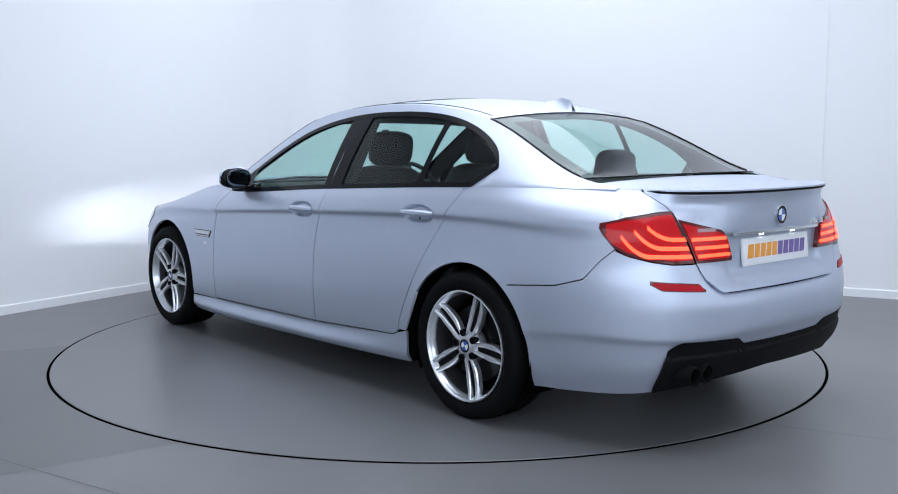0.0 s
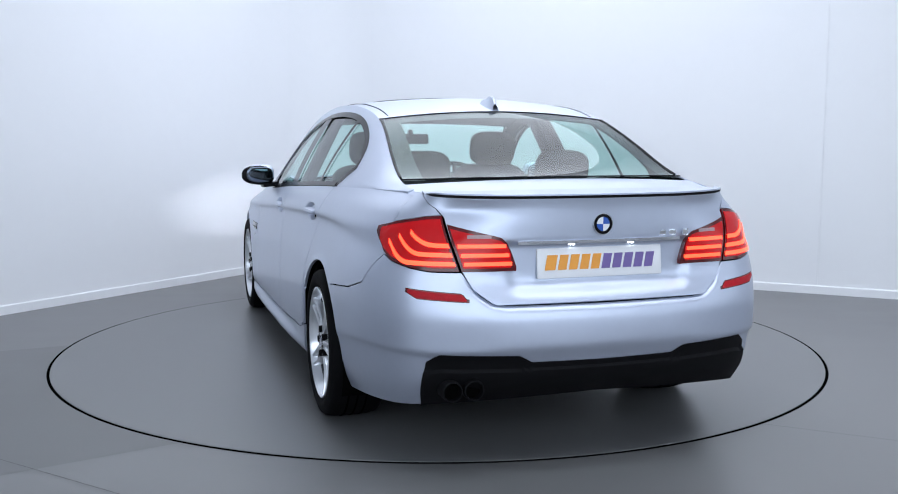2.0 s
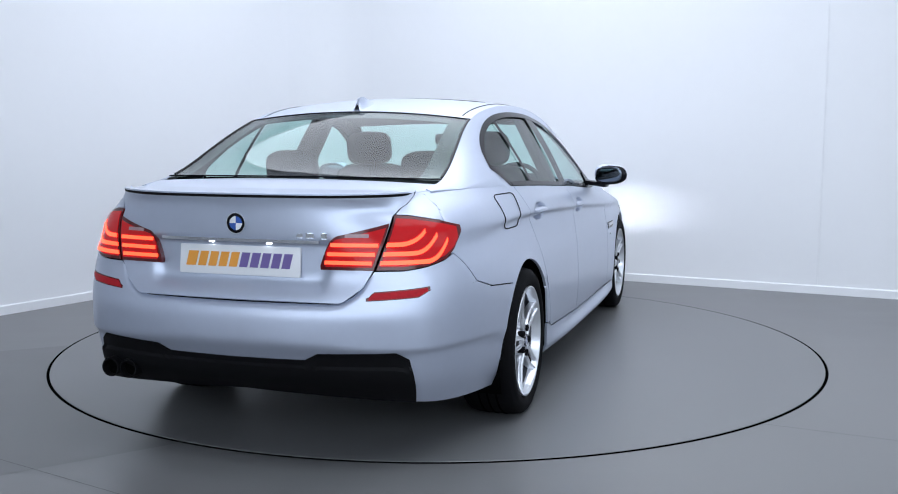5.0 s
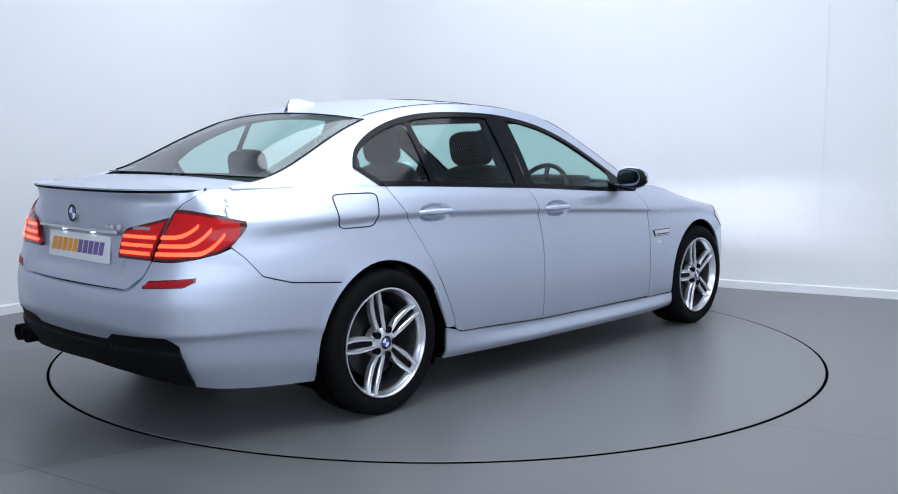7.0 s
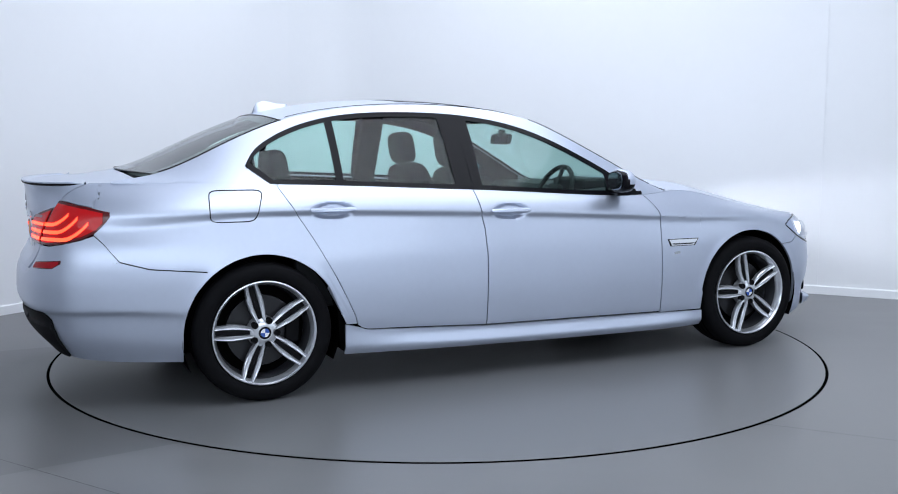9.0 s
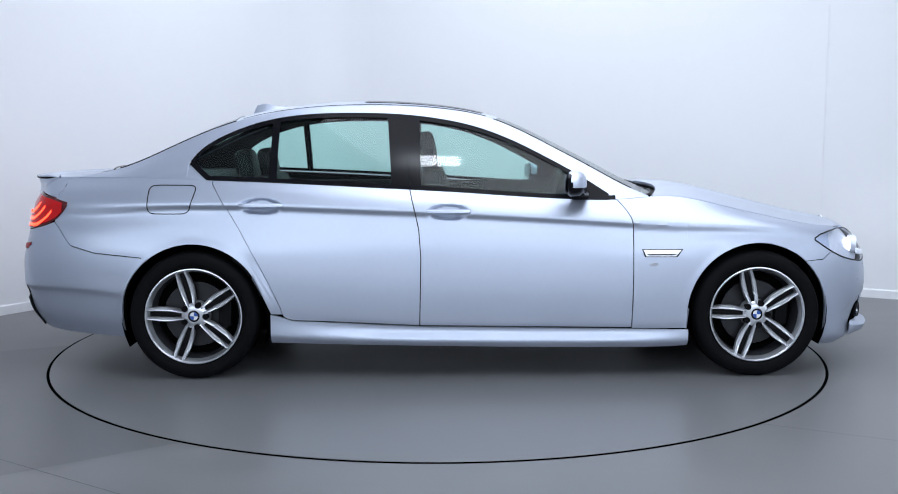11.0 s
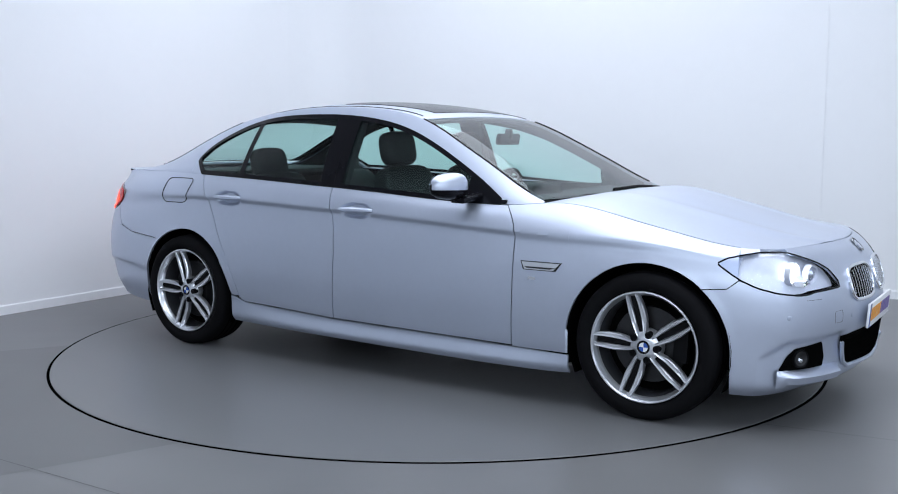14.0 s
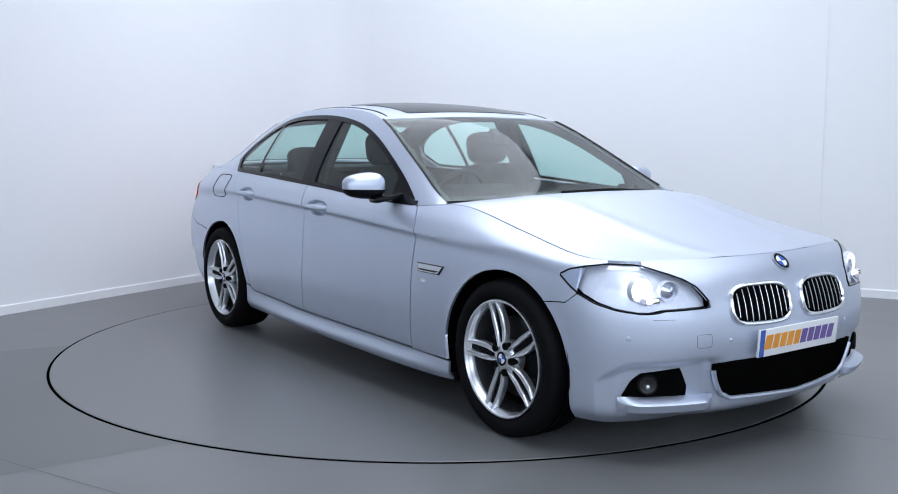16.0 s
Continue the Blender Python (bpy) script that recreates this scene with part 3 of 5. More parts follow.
def build_body(car):
    # front doors, rear doors, with the hollows behind their handles
    def scoop(p, z):
        o = 0.0
        for x, h in HANDLES:
            r = ((p - x) / 0.119) ** 2 + ((z - h) / 0.044) ** 2
            o = o - 0.022 * np.clip((1 - r) / 0.55, 0, 1) ** 1.3
        return o
    fd = sides("front_door", patch(CUT_B, CUT_F, DOOR_LOW, top_z, 130, 100, out=scoop), PAINT, car)
    rd = sides("rear_door", patch(CUT_R, CUT_B, DOOR_LOW, top_z, 130, 100, out=scoop), PAINT, car)
    # sills
    sill = sides("side_sill", patch(const(-1.085), const(1.12), low_z, SILL_TOP, 60, 12), PAINT, car)

    # front wings
    def wing_low(p):
        return np.where(p < 1.106, 0.262, np.where(p < 1.732, arch_top(p, FRONT_AXLE), np.where(p < 1.89, np.interp(p, [1.73, 1.84, 1.89], [0.615, 0.623, 0.664]), HEAD_TOP(p) + 0.002)))
    sides("front_wing", patch(CUT_F, const(1.99), wing_low, top_z, 90, 44, out=flare, cols=clustered(90, 0.245, 0.79, 0.9)), PAINT, car)

    # rear quarters
    def quarter_low(p):
        return np.where(p < -2.245, TAIL_TOP(p), np.where(p < -1.735, np.interp(p, [-2.245, -2.2, -2.13, -2.0, -1.73], [0.826, 0.787, 0.705, 0.668, 0.642]),
                        np.where(p < -1.106, arch_top(p, REAR_AXLE), 0.345)))
    sides("rear_quarter_panel", patch(line((0.97, -2.538), (1.0, -2.497), (1.03, -2.417), (1.05, -2.337)), CUT_R, quarter_low, top_z, 100, 48, out=flare, cols=clustered(100, 0.35, 0.7, 0.95), inset=0.0014), PAINT, car)

    # rear bumper with its black insert
    def rb_right(z):
        return -1.484 - np.sqrt(np.maximum(R_ARCH ** 2 - (np.maximum(z, AXLE_Z) - AXLE_Z) ** 2, 0.0))

    insert_top = line((-3.19, 0.424), (-2.893, 0.427), (-2.84, 0.455), (-2.54, 0.464), (-2.50, 0.455), (-2.42, 0.415))
    rb_top = line((-3.19, 0.643), (-2.79, 0.645), (-2.735, 0.653), (-2.69, 0.68), (-2.662, 0.707), (-2.618, 0.768), (-2.5, 0.770), (-2.4, 0.783),
                  (-2.3, 0.803), (-2.245, 0.823), (-2.2, 0.785), (-2.13, 0.702), (-2.0, 0.665), (-1.73, 0.639))
    def shelf(p, z):
        """The rounded shelf edge under the boot lid."""
        d = rb_top(p) - z
        return flare(p, z) - 0.014 * np.clip(1 - d / 0.022, 0, 1) ** 1.6 * np.clip((-2.62 - p) / 0.05, 0, 1)
    P = grid_of(const(-3.19), rb_right, low_z, rb_top, 110, 64, out=shelf, cols=clustered(110, 0.38))
    part("rear_bumper", sheet(half_to_full(P, True), 0.0016, 0.012), PAINT, car)
    insert_side = line((0.20, -2.42), (0.33, -2.455), (0.44, -2.485), (0.465, -2.54))
    P = grid_of(const(-3.19), insert_side, lambda p: low_z(p) - 0.001, insert_top, 70, 16, out=lambda p, z: 0.004 + 0.010 * (z < 0.40))
    part("rear_diffuser", sheet(half_to_full(P, True), 0.0, 0.02), BLACK, car, "matt black lower bumper insert")

    # boot lid: rear face with the plate recess, and the deck
    lid_edge = line((0.64, -2.79), (0.655, -2.735), (0.707, -2.66), (0.768, -2.622), (0.97, -2.542), (1.0, -2.50), (1.03, -2.42), (1.05, -2.34))

    def recess(p, z):
        a = 1 / (1 + np.exp((p + 2.80 - (z - 0.78) * 0.25) / 0.010))
        return -0.018 * a / (1 + np.exp(-(z - 0.695) / 0.008)) / (1 + np.exp((z - 0.872) / 0.004))
    P = grid_of(const(-3.19), lid_edge, const(0.650), top_z, 70, 60, out=recess)
    lid = part("boot_lid", sheet(half_to_full(P, True), 0.0016, 0.012), PAINT, car)

    def lid_back(u):
        s = 1 - 2 * np.asarray(u)
        return at_q(-3.19 + np.abs(s) * 0.85, 10.0) * np.stack([np.ones_like(s), np.sign(s), np.ones_like(s)], -1)
    def side_l(v):
        v = np.asarray(v, float)
        a, b = np.array([-2.03, float(EY(-2.03)), float(EZ(-2.03))]), at_q(-2.2, 10.0)
        k = np.clip(v / 0.45, 0, 1)[..., None]
        return np.where(k < 1, a + (b - a) * k, at_q(-2.2 - 0.14 * np.clip((v - 0.45) / 0.55, 0, 1), 10.0))
    a = side_l(0.0)
    deck = coons(arc(a, (-2.045, 1.093)), lid_back, side_l, along(side_l, -1), 41, 30)
    part("boot_deck", sheet(deck, 0.0016, 0.012), PAINT, lid)
    s = np.linspace(-1, 1, 61)
    lip_top = at_q(-3.19 + np.abs(s) * 0.82, 10.0) * np.stack([np.ones_like(s), np.sign(-s), np.ones_like(s)], -1)
    sec = [(-0.055, -0.002), (-0.03, 0.006), (0.0, 0.012), (0.009, 0.010), (0.009, 0.003), (0.0, -0.002)]
    fade = np.clip((1 - np.abs(s)) / 0.12, 0.04, 1)
    P = np.array([[(q[0] - d * f, q[1], q[2] + h * f) for d, h in sec] for q, f in zip(lip_top, fade)])
    part("boot_spoiler", sheet(P), PAINT, lid, "slim silver boot lip spoiler")
    # black strip that paints in the shade below the spoiler's lip
    P = np.array([[(q[0] - d * f - 0.002, q[1], q[2] + h * f) for d, h in ((0.008, 0.004), (0.006, -0.004), (-0.006, -0.008))] for q, f in zip(lip_top, fade)])
    part("spoiler_shadow_strip", sheet(P), BLACK, lid, "black strip painting the shadow line under the lip spoiler")

    # bonnet
    def nose(u):
        s = 1 - 2 * np.asarray(u)
        return at_q(2.9 - np.abs(s) * 0.72, 10.0) * np.stack([np.ones_like(s), np.sign(s), np.ones_like(s)], -1)
    wing_edge = lambda v: at_q(0.92 + (2.18 - 0.92) * np.asarray(v), 10.0)
    hood = coons(arc(wing_edge(0.0), (1.065, 0.992), 2.4), nose, wing_edge, along(wing_edge, -1), 61, 60)
    u = np.linspace(-1, 1, 61)[:, None]
    v = np.linspace(0, 1, 60)[None, :]
    hood[..., 2] += 0.022 * np.sin(np.pi * v ** 0.9) * (1 - u ** 2) + 0.010 * np.exp(-((np.abs(u) - 0.55 + 0.15 * v) / 0.07) ** 2) * np.sin(np.pi * np.clip(v * 0.97, 0, 1)) ** 0.7
    part("bonnet", sheet(hood, 0.0045, 0.016), PAINT, car)

    # front bumper with the nose
    def fb_left(z):
        return 1.484 + np.sqrt(np.maximum(R_ARCH ** 2 - (np.maximum(z, AXLE_Z) - AXLE_Z) ** 2, 0.0))

    def fb_top(p):
        return np.where(p < 1.89, np.interp(p, [1.73, 1.84, 1.89], [0.613, 0.621, 0.660]), HEAD_LOW(np.minimum(p, 2.43)) - 0.002)
    P = grid_of(fb_left, const(2.9), low_z, fb_top, 130, 64, out=lambda p, z: flare(p, z) + hollow(p, z), cols=clustered(110, 0.12, 0.55))
    part("front_bumper", sheet(half_to_full(P, False), 0.0, 0.012), PAINT, car)
    P = grid_of(const(2.16), const(2.9), lambda p: np.where(p < 2.437, HEAD_TOP(p) + 0.003, 0.612), top_z, 80, 20, cols=clustered(80, 0.374))
    part("nose_panel", sheet(half_to_full(P, False), 0.0, 0.012), PAINT, car)

    # roof, screens, cabin sides
    edge = lambda a, b: (lambda v: np.stack([a + (b - a) * np.asarray(v), EY(a + (b - a) * np.asarray(v)), EZ(a + (b - a) * np.asarray(v))], -1))
    side = edge(0.10, -1.302)
    front_header, rear_header = arc(side(0.0), (0.165, 1.382)), arc(side(1.0), (-1.335, 1.390))
    roof = coons(front_header, rear_header, side, along(side, -1), 41, 50)
    ru, rv = np.linspace(-1, 1, 41)[:, None], np.linspace(0, 1, 50)[None, :]
    roof[..., 2] += 0.013 * np.sin(np.pi * rv) * (1 - ru ** 2)
    part("roof", sheet(roof, 0.001, 0.012, inward=(-0.5, 0, 0)), PAINT, car)
    part("sunroof", sheet(roof[6:35, 3:26] + np.array([0, 0, 0.0035]), 0, 0.012, inward=(0, 0, 0)), GLOSS_BLACK, car, "dark glass sunroof panel")
    part("headliner", sheet(roof - np.array([0, 0, 0.03])), HEADLINER, car, "dark fabric headliner")
    a = edge(0.91, 0.10)
    cowl = arc(a(0.0), (1.035, 0.966), 2.4)
    ws = coons(cowl, front_header, a, along(a, -1), 41, 30)
    part("windscreen", sheet(ws, 0.004, 0.0, inward=(-0.5, 0, 0)), SCREEN_GLASS, car, "clear laminated windscreen")
    under = np.array([-0.004, 0, -0.004])
    for edge_band in (ws[:2] + under, ws[-2:] + under, ws[:, -2:] + under):
        part("windscreen_border", sheet(edge_band), GLOSS_BLACK, car)
    b = edge(-1.95, -1.302)
    tail = arc(b(0.0), (-2.040, 1.099), 2.4)
    rs = coons(tail, rear_header, b, along(b, -1), 41, 30)
    part("rear_screen", sheet(rs, 0.004, 0.0, inward=(-0.5, 0, 0)), SCREEN_GLASS, car, "tinted heated rear screen")
    under = np.array([0.004, 0, -0.004])
    for edge_band in (rs[:4] + under, rs[-4:] + under, rs[:, -4:] + under):
        part("rear_screen_border", sheet(edge_band), GLOSS_BLACK, car)
    for curve, name in ((cowl, "windscreen_seal"), (tail, "rear_screen_seal")):
        part(name, tube(curve(np.linspace(0, 1, 40)) + np.array([0, 0, 0.002]), 0.0035, n=6), GLOSS_BLACK, car)
    part("roof_seal_rear", tube(rear_header(np.linspace(0, 1, 40)) + np.array([-0.002, 0, 0.0]), 0.0035, n=6), GLOSS_BLACK, car)
    for ends in ((0.83, 0.10), (-1.92, -1.302)):
        c = edge(*ends)(np.linspace(0, 1, 24))
        sides("screen_side_seal", tube(c + np.array([0, -0.008, 0.001]), 0.006, n=6), GLOSS_BLACK, car)
    # ditch lines along the roof
    c = edge(0.06, -1.27)(np.linspace(0, 1, 40)) + np.array([0, -0.05, 0.006])

    sides("roof_ditch", tube(c, 0.004, n=6), GAP, car)

    def frame_low(x):
        return np.where(x < -1.525, top_z(x) - 0.006, np.where(x < 0.70, DLO_TOP(np.clip(x, -1.525, 0.70)), top_z(x)))
    sides("cabin_side_frame", patch(const(-2.135), const(0.918), frame_low, edge_z, 130, 10, surface=at_side, inset=0.0, lip=0.006, cols=clustered(130, 0.167, 0.2)), PAINT, car)
    sides("pillar_trim", patch(const(-1.98), const(0.80), lambda x: frame_low(x) - 0.01, lambda x: edge_z(x) - 0.008, 130, 4, surface=at_side, out=-0.03, inset=0.0, lip=0.0, cols=clustered(130, 0.167, 0.2)), TRIM, car)
    sides("window_corner", patch(const(-1.57), const(-1.392), lambda x: top_z(x) - 0.006, DLO_BACK, 16, 8, surface=at_side, out=-0.0012, inset=0.0, lip=0.01), PAINT, car)

    # side windows with their black surround
    belt_low = lambda x: top_z(x) + 0.010
    inner_top = lambda x: DLO_TOP(x) - 0.012
    back_low = lambda x: np.maximum(np.maximum(top_z(x) + 0.010, DLO_BACK(x) + 0.012), 0)
    sides("door_glass", patch(const(-0.31), const(0.52), belt_low, inner_top, 30, 16, surface=at_side, out=-0.006, inset=0, lip=0.0), SIDE_GLASS, fd, "green-tinted door window glass")
    sides("door_glass", patch(const(-1.06), const(-0.44), belt_low, inner_top, 30, 16, surface=at_side, out=-0.006, inset=0, lip=0.0), SIDE_GLASS, rd, "green-tinted door window glass")
    sides("quarter_glass", patch(const(-1.49), const(-1.085), back_low, inner_top, 20, 14, surface=at_side, out=-0.006, inset=0, lip=0.0), SIDE_GLASS, rd, "green-tinted fixed corner window")
    sides("window_surround", patch(const(-1.515), const(0.70), lambda x: DLO_TOP(x) - 0.024, lambda x: DLO_TOP(x) + 0.001, 90, 3, surface=at_side, out=0.002, inset=0, lip=0.0), GLOSS_BLACK, car, "gloss black window surround")
    sides("window_surround", patch(const(-1.52), const(-1.395), DLO_BACK, lambda x: np.minimum(DLO_BACK(x) + 0.034, DLO_TOP(np.maximum(x, -1.525)) - 0.02), 20, 3, surface=at_side, out=0.002, inset=0, lip=0.0), GLOSS_BLACK, car)
    sides("belt_trim", patch(const(-1.40), const(0.735), top_z, lambda x: top_z(x) + 0.020, 60, 3, surface=at_side, out=0.004, inset=0, lip=0.0), GLOSS_BLACK, car)
    for a, b, owner in ((-1.092, -1.052, rd), (-0.445, -0.350, rd), (-0.347, -0.296, fd), (0.50, 0.70, fd)):
        lean = 0.02 if -1 < a < 0 else 0.0
        left = lambda z, a=a: a - lean * (z - 1.0) / 0.4 * 1.5
        right = lambda z, b=b: b - lean * (z - 1.0) / 0.4 * 1.5
        sides("window_pillar", patch(left, right, belt_low, lambda x: DLO_TOP(np.minimum(x, 0.70)) - 0.020, 8, 12, surface=at_side, out=0.001, inset=0, lip=0.0), GLOSS_BLACK, owner, "gloss black pillar trim")

    # liner behind the panels
    def liner_low(p):
        z = low_z(p) + 0.02
        for axle in (FRONT_AXLE, REAR_AXLE):
            z = np.where(np.abs(p - axle) < R_ARCH, np.maximum(z, arch_top(p, axle) + 0.005), z)
        return z
    P = grid_of(const(-3.185), const(2.895), liner_low, lambda p: top_z(p) - 0.006, 260, 12, out=lambda p, z: np.where(p > 1.6, -0.085, -0.03))
    sides("body_liner", sheet(P), LINER, car)
    part("floor_pan", boxy(3.9, 1.10, 0.10, 0.03, m=pose(-0.10, 0, 0.235)), LINER, car)
    part("floor_pan", boxy(2.1, 1.70, 0.08, 0.02, m=pose(0.0, 0, 0.215)), LINER, car)
    # unseen trays, added to block light beneath the two bumpers
    part("light_block_tray", boxy(0.44, 1.16, 0.05, 0.015, m=pose(-2.12, 0, 0.34)), LINER, car)
    part("light_block_tray", boxy(0.24, 1.10, 0.05, 0.015, m=pose(1.96, 0, 0.215)), LINER, car)
    part("bulkhead", boxy(0.04, 1.5, 0.55, 0.01, m=pose(0.98, 0, 0.62)), LINER, car)
    part("bulkhead", boxy(0.04, 1.4, 0.75, 0.01, m=pose(-1.55, 0, 0.62)), LINER, car)
    for axle in (FRONT_AXLE, REAR_AXLE):
        n = 25
        P = np.array([[(axle + 0.385 * math.cos(a), y, AXLE_Z + 0.385 * math.sin(a)) for y in (0.50, 0.70, 0.86, 0.885)] for a in np.linspace(-0.45, math.pi + 0.45, n)])
        sides("wheel_arch_liner", sheet(P), LINER, car)
        sides("wheel_arch_liner", boxy(0.80, 0.02, 0.48, 0, m=pose(axle, 0.50, 0.50)), LINER, car)
    return fd, rd, lid


def build_wheel(car):
    """One wheel with its outer face towards +y, at the origin."""
    w = part("wheel", lathe([(0.246, -0.205), (0.230, -0.19), (0.220, -0.12), (0.224, -0.06), (0.229, -0.036)], 64), DARK_ALLOY, car)
    part("tyre", lathe([(0.248, -0.215), (0.270, -0.238), (0.315, -0.240), (0.331, -0.222), (0.337, -0.19), (0.338, -0.12), (0.337, -0.045), (0.331, -0.010),
                        (0.318, 0.004), (0.298, 0.011), (0.278, 0.010), (0.264, 0.004), (0.254, -0.008), (0.248, -0.02)], 96), RUBBER, w, "black low-profile road tyre")
    for y in (-0.075, -0.115, -0.155):
        part("tread_groove", lathe([(0.3372, y - 0.004), (0.3392, y - 0.004), (0.3392, y + 0.004), (0.3372, y + 0.004)], 96), LINER, w)
    part("rim_lip", lathe([(0.243, -0.012), (0.251, -0.008), (0.254, 0.000), (0.2525, 0.005), (0.2475, 0.006), (0.2425, 0.000), (0.240, -0.006)], 96), ALLOY, w, "bright silver alloy rim lip")
    part("rim_well", lathe([(0.240, -0.006), (0.2385, -0.012), (0.234, -0.018), (0.230, -0.036)], 96), ALLOY, w, "silver inner step of the rim")

    def face(r):
        return float(np.interp(r, [0, 0.06, 0.12, 0.2, 0.243], [-0.012, -0.012, -0.018, -0.012, -0.001]))
    for k in range(5):
        turn = Matrix.Rotation(2 * math.pi * k / 5 , 4, "Y")
        blades = []
        for sgn in (1, -1):
            rs = np.linspace(0.052, 0.243, 17)
            rows = []
            for r in rs:
                s = (r - 0.052) / 0.191
                c = sgn * (0.0155 + 0.0080 * math.sin(math.pi * s) + 0.0065 * s)
                hw = 0.0074 + 0.0046 * math.sin(math.pi * s) ** 0.8
                y = face(r)
                rows.append([(c - hw, y - 0.030), (c - hw, y - 0.006), (c - hw * 0.62, y), (c - hw * 0.1, y - 0.0022), (c + hw * 0.62, y), (c + hw, y - 0.006), (c + hw, y - 0.030)])
            P = np.array([[(r, y, c) for c, y in row] for r, row in zip(rs, rows)])
            blades.append(moved(sheet(P, inward=(0.15, -0.5, 0)), turn))
        for blade in blades:
            part("spoke", blade, ALLOY, w, "silver alloy twin spoke")
        web = boxy(0.17, 0.02, 0.026, 0.004, m=turn @ pose(0.15, -0.034, 0))
        part("spoke_web", web, BLACK, w)
        bolt = Matrix.Rotation(2 * math.pi * k / 5 + math.radians(36), 4, "Y") @ pose(0.060, -0.006, 0)
        part("wheel_bolt", moved(lathe([(0.0, -0.004), (0.011, -0.004), (0.012, 0.002), (0.0158, 0.003), (0.0158, -0.03)], 12), bolt), BLACK, w, "recessed dark wheel bolt")
    part("hub", lathe([(0.0, -0.010), (0.036, -0.010), (0.050, -0.013), (0.066, -0.020), (0.076, -0.034), (0.078, -0.07)], 40), ALLOY, w)
    roundel(w, Matrix.Translation((0, -0.009, 0)) @ Matrix.Rotation(radians(-90), 4, "X"), 0.032)
    part("brake_disc", lathe([(0.06, -0.085), (0.172, -0.085), (0.174, -0.09), (0.174, -0.105)], 48), STEEL, w, "worn steel brake disc")
    part("wheel_backing", lathe([(0.0, -0.12), (0.235, -0.13)], 32), LINER, w)
    part("brake_caliper", boxy(0.07, 0.06, 0.16, 0.015, m=pose(-0.15, -0.09, 0.02)), BLACK, w)
    return w


def roundel(owner, m, r):
    """A round badge in the local x-y plane: black ring, chrome rims, blue and white quarters."""
    part("badge_ring", moved(lathe([(0, 0.0), (r * 0.97, 0.0), (r * 0.97, 0.002), (r * 0.62, 0.003)], 40, "z"), m), GLOSS_BLACK, owner, "round badge with a black ring")
    part("badge_rim", moved(lathe([(r * 0.94, 0.001), (r, 0.001), (r, 0.004), (r * 0.94, 0.004), (r * 0.94, 0.001)], 40, "z"), m), CHROME, owner)
    for k in range(4):
        n = 9
        a = [math.pi / 2 * (k + i / (n - 1)) for i in range(n)]
        P = np.array([[(q * math.cos(t), q * math.sin(t), 0.0036) for q in (0.0, r * 0.33, r * 0.66)] for t in a])
        part("badge_quarter", moved(sheet(P, inward=(0, 0, -1)), m), (BLUE, WHITE)[k % 2], owner)


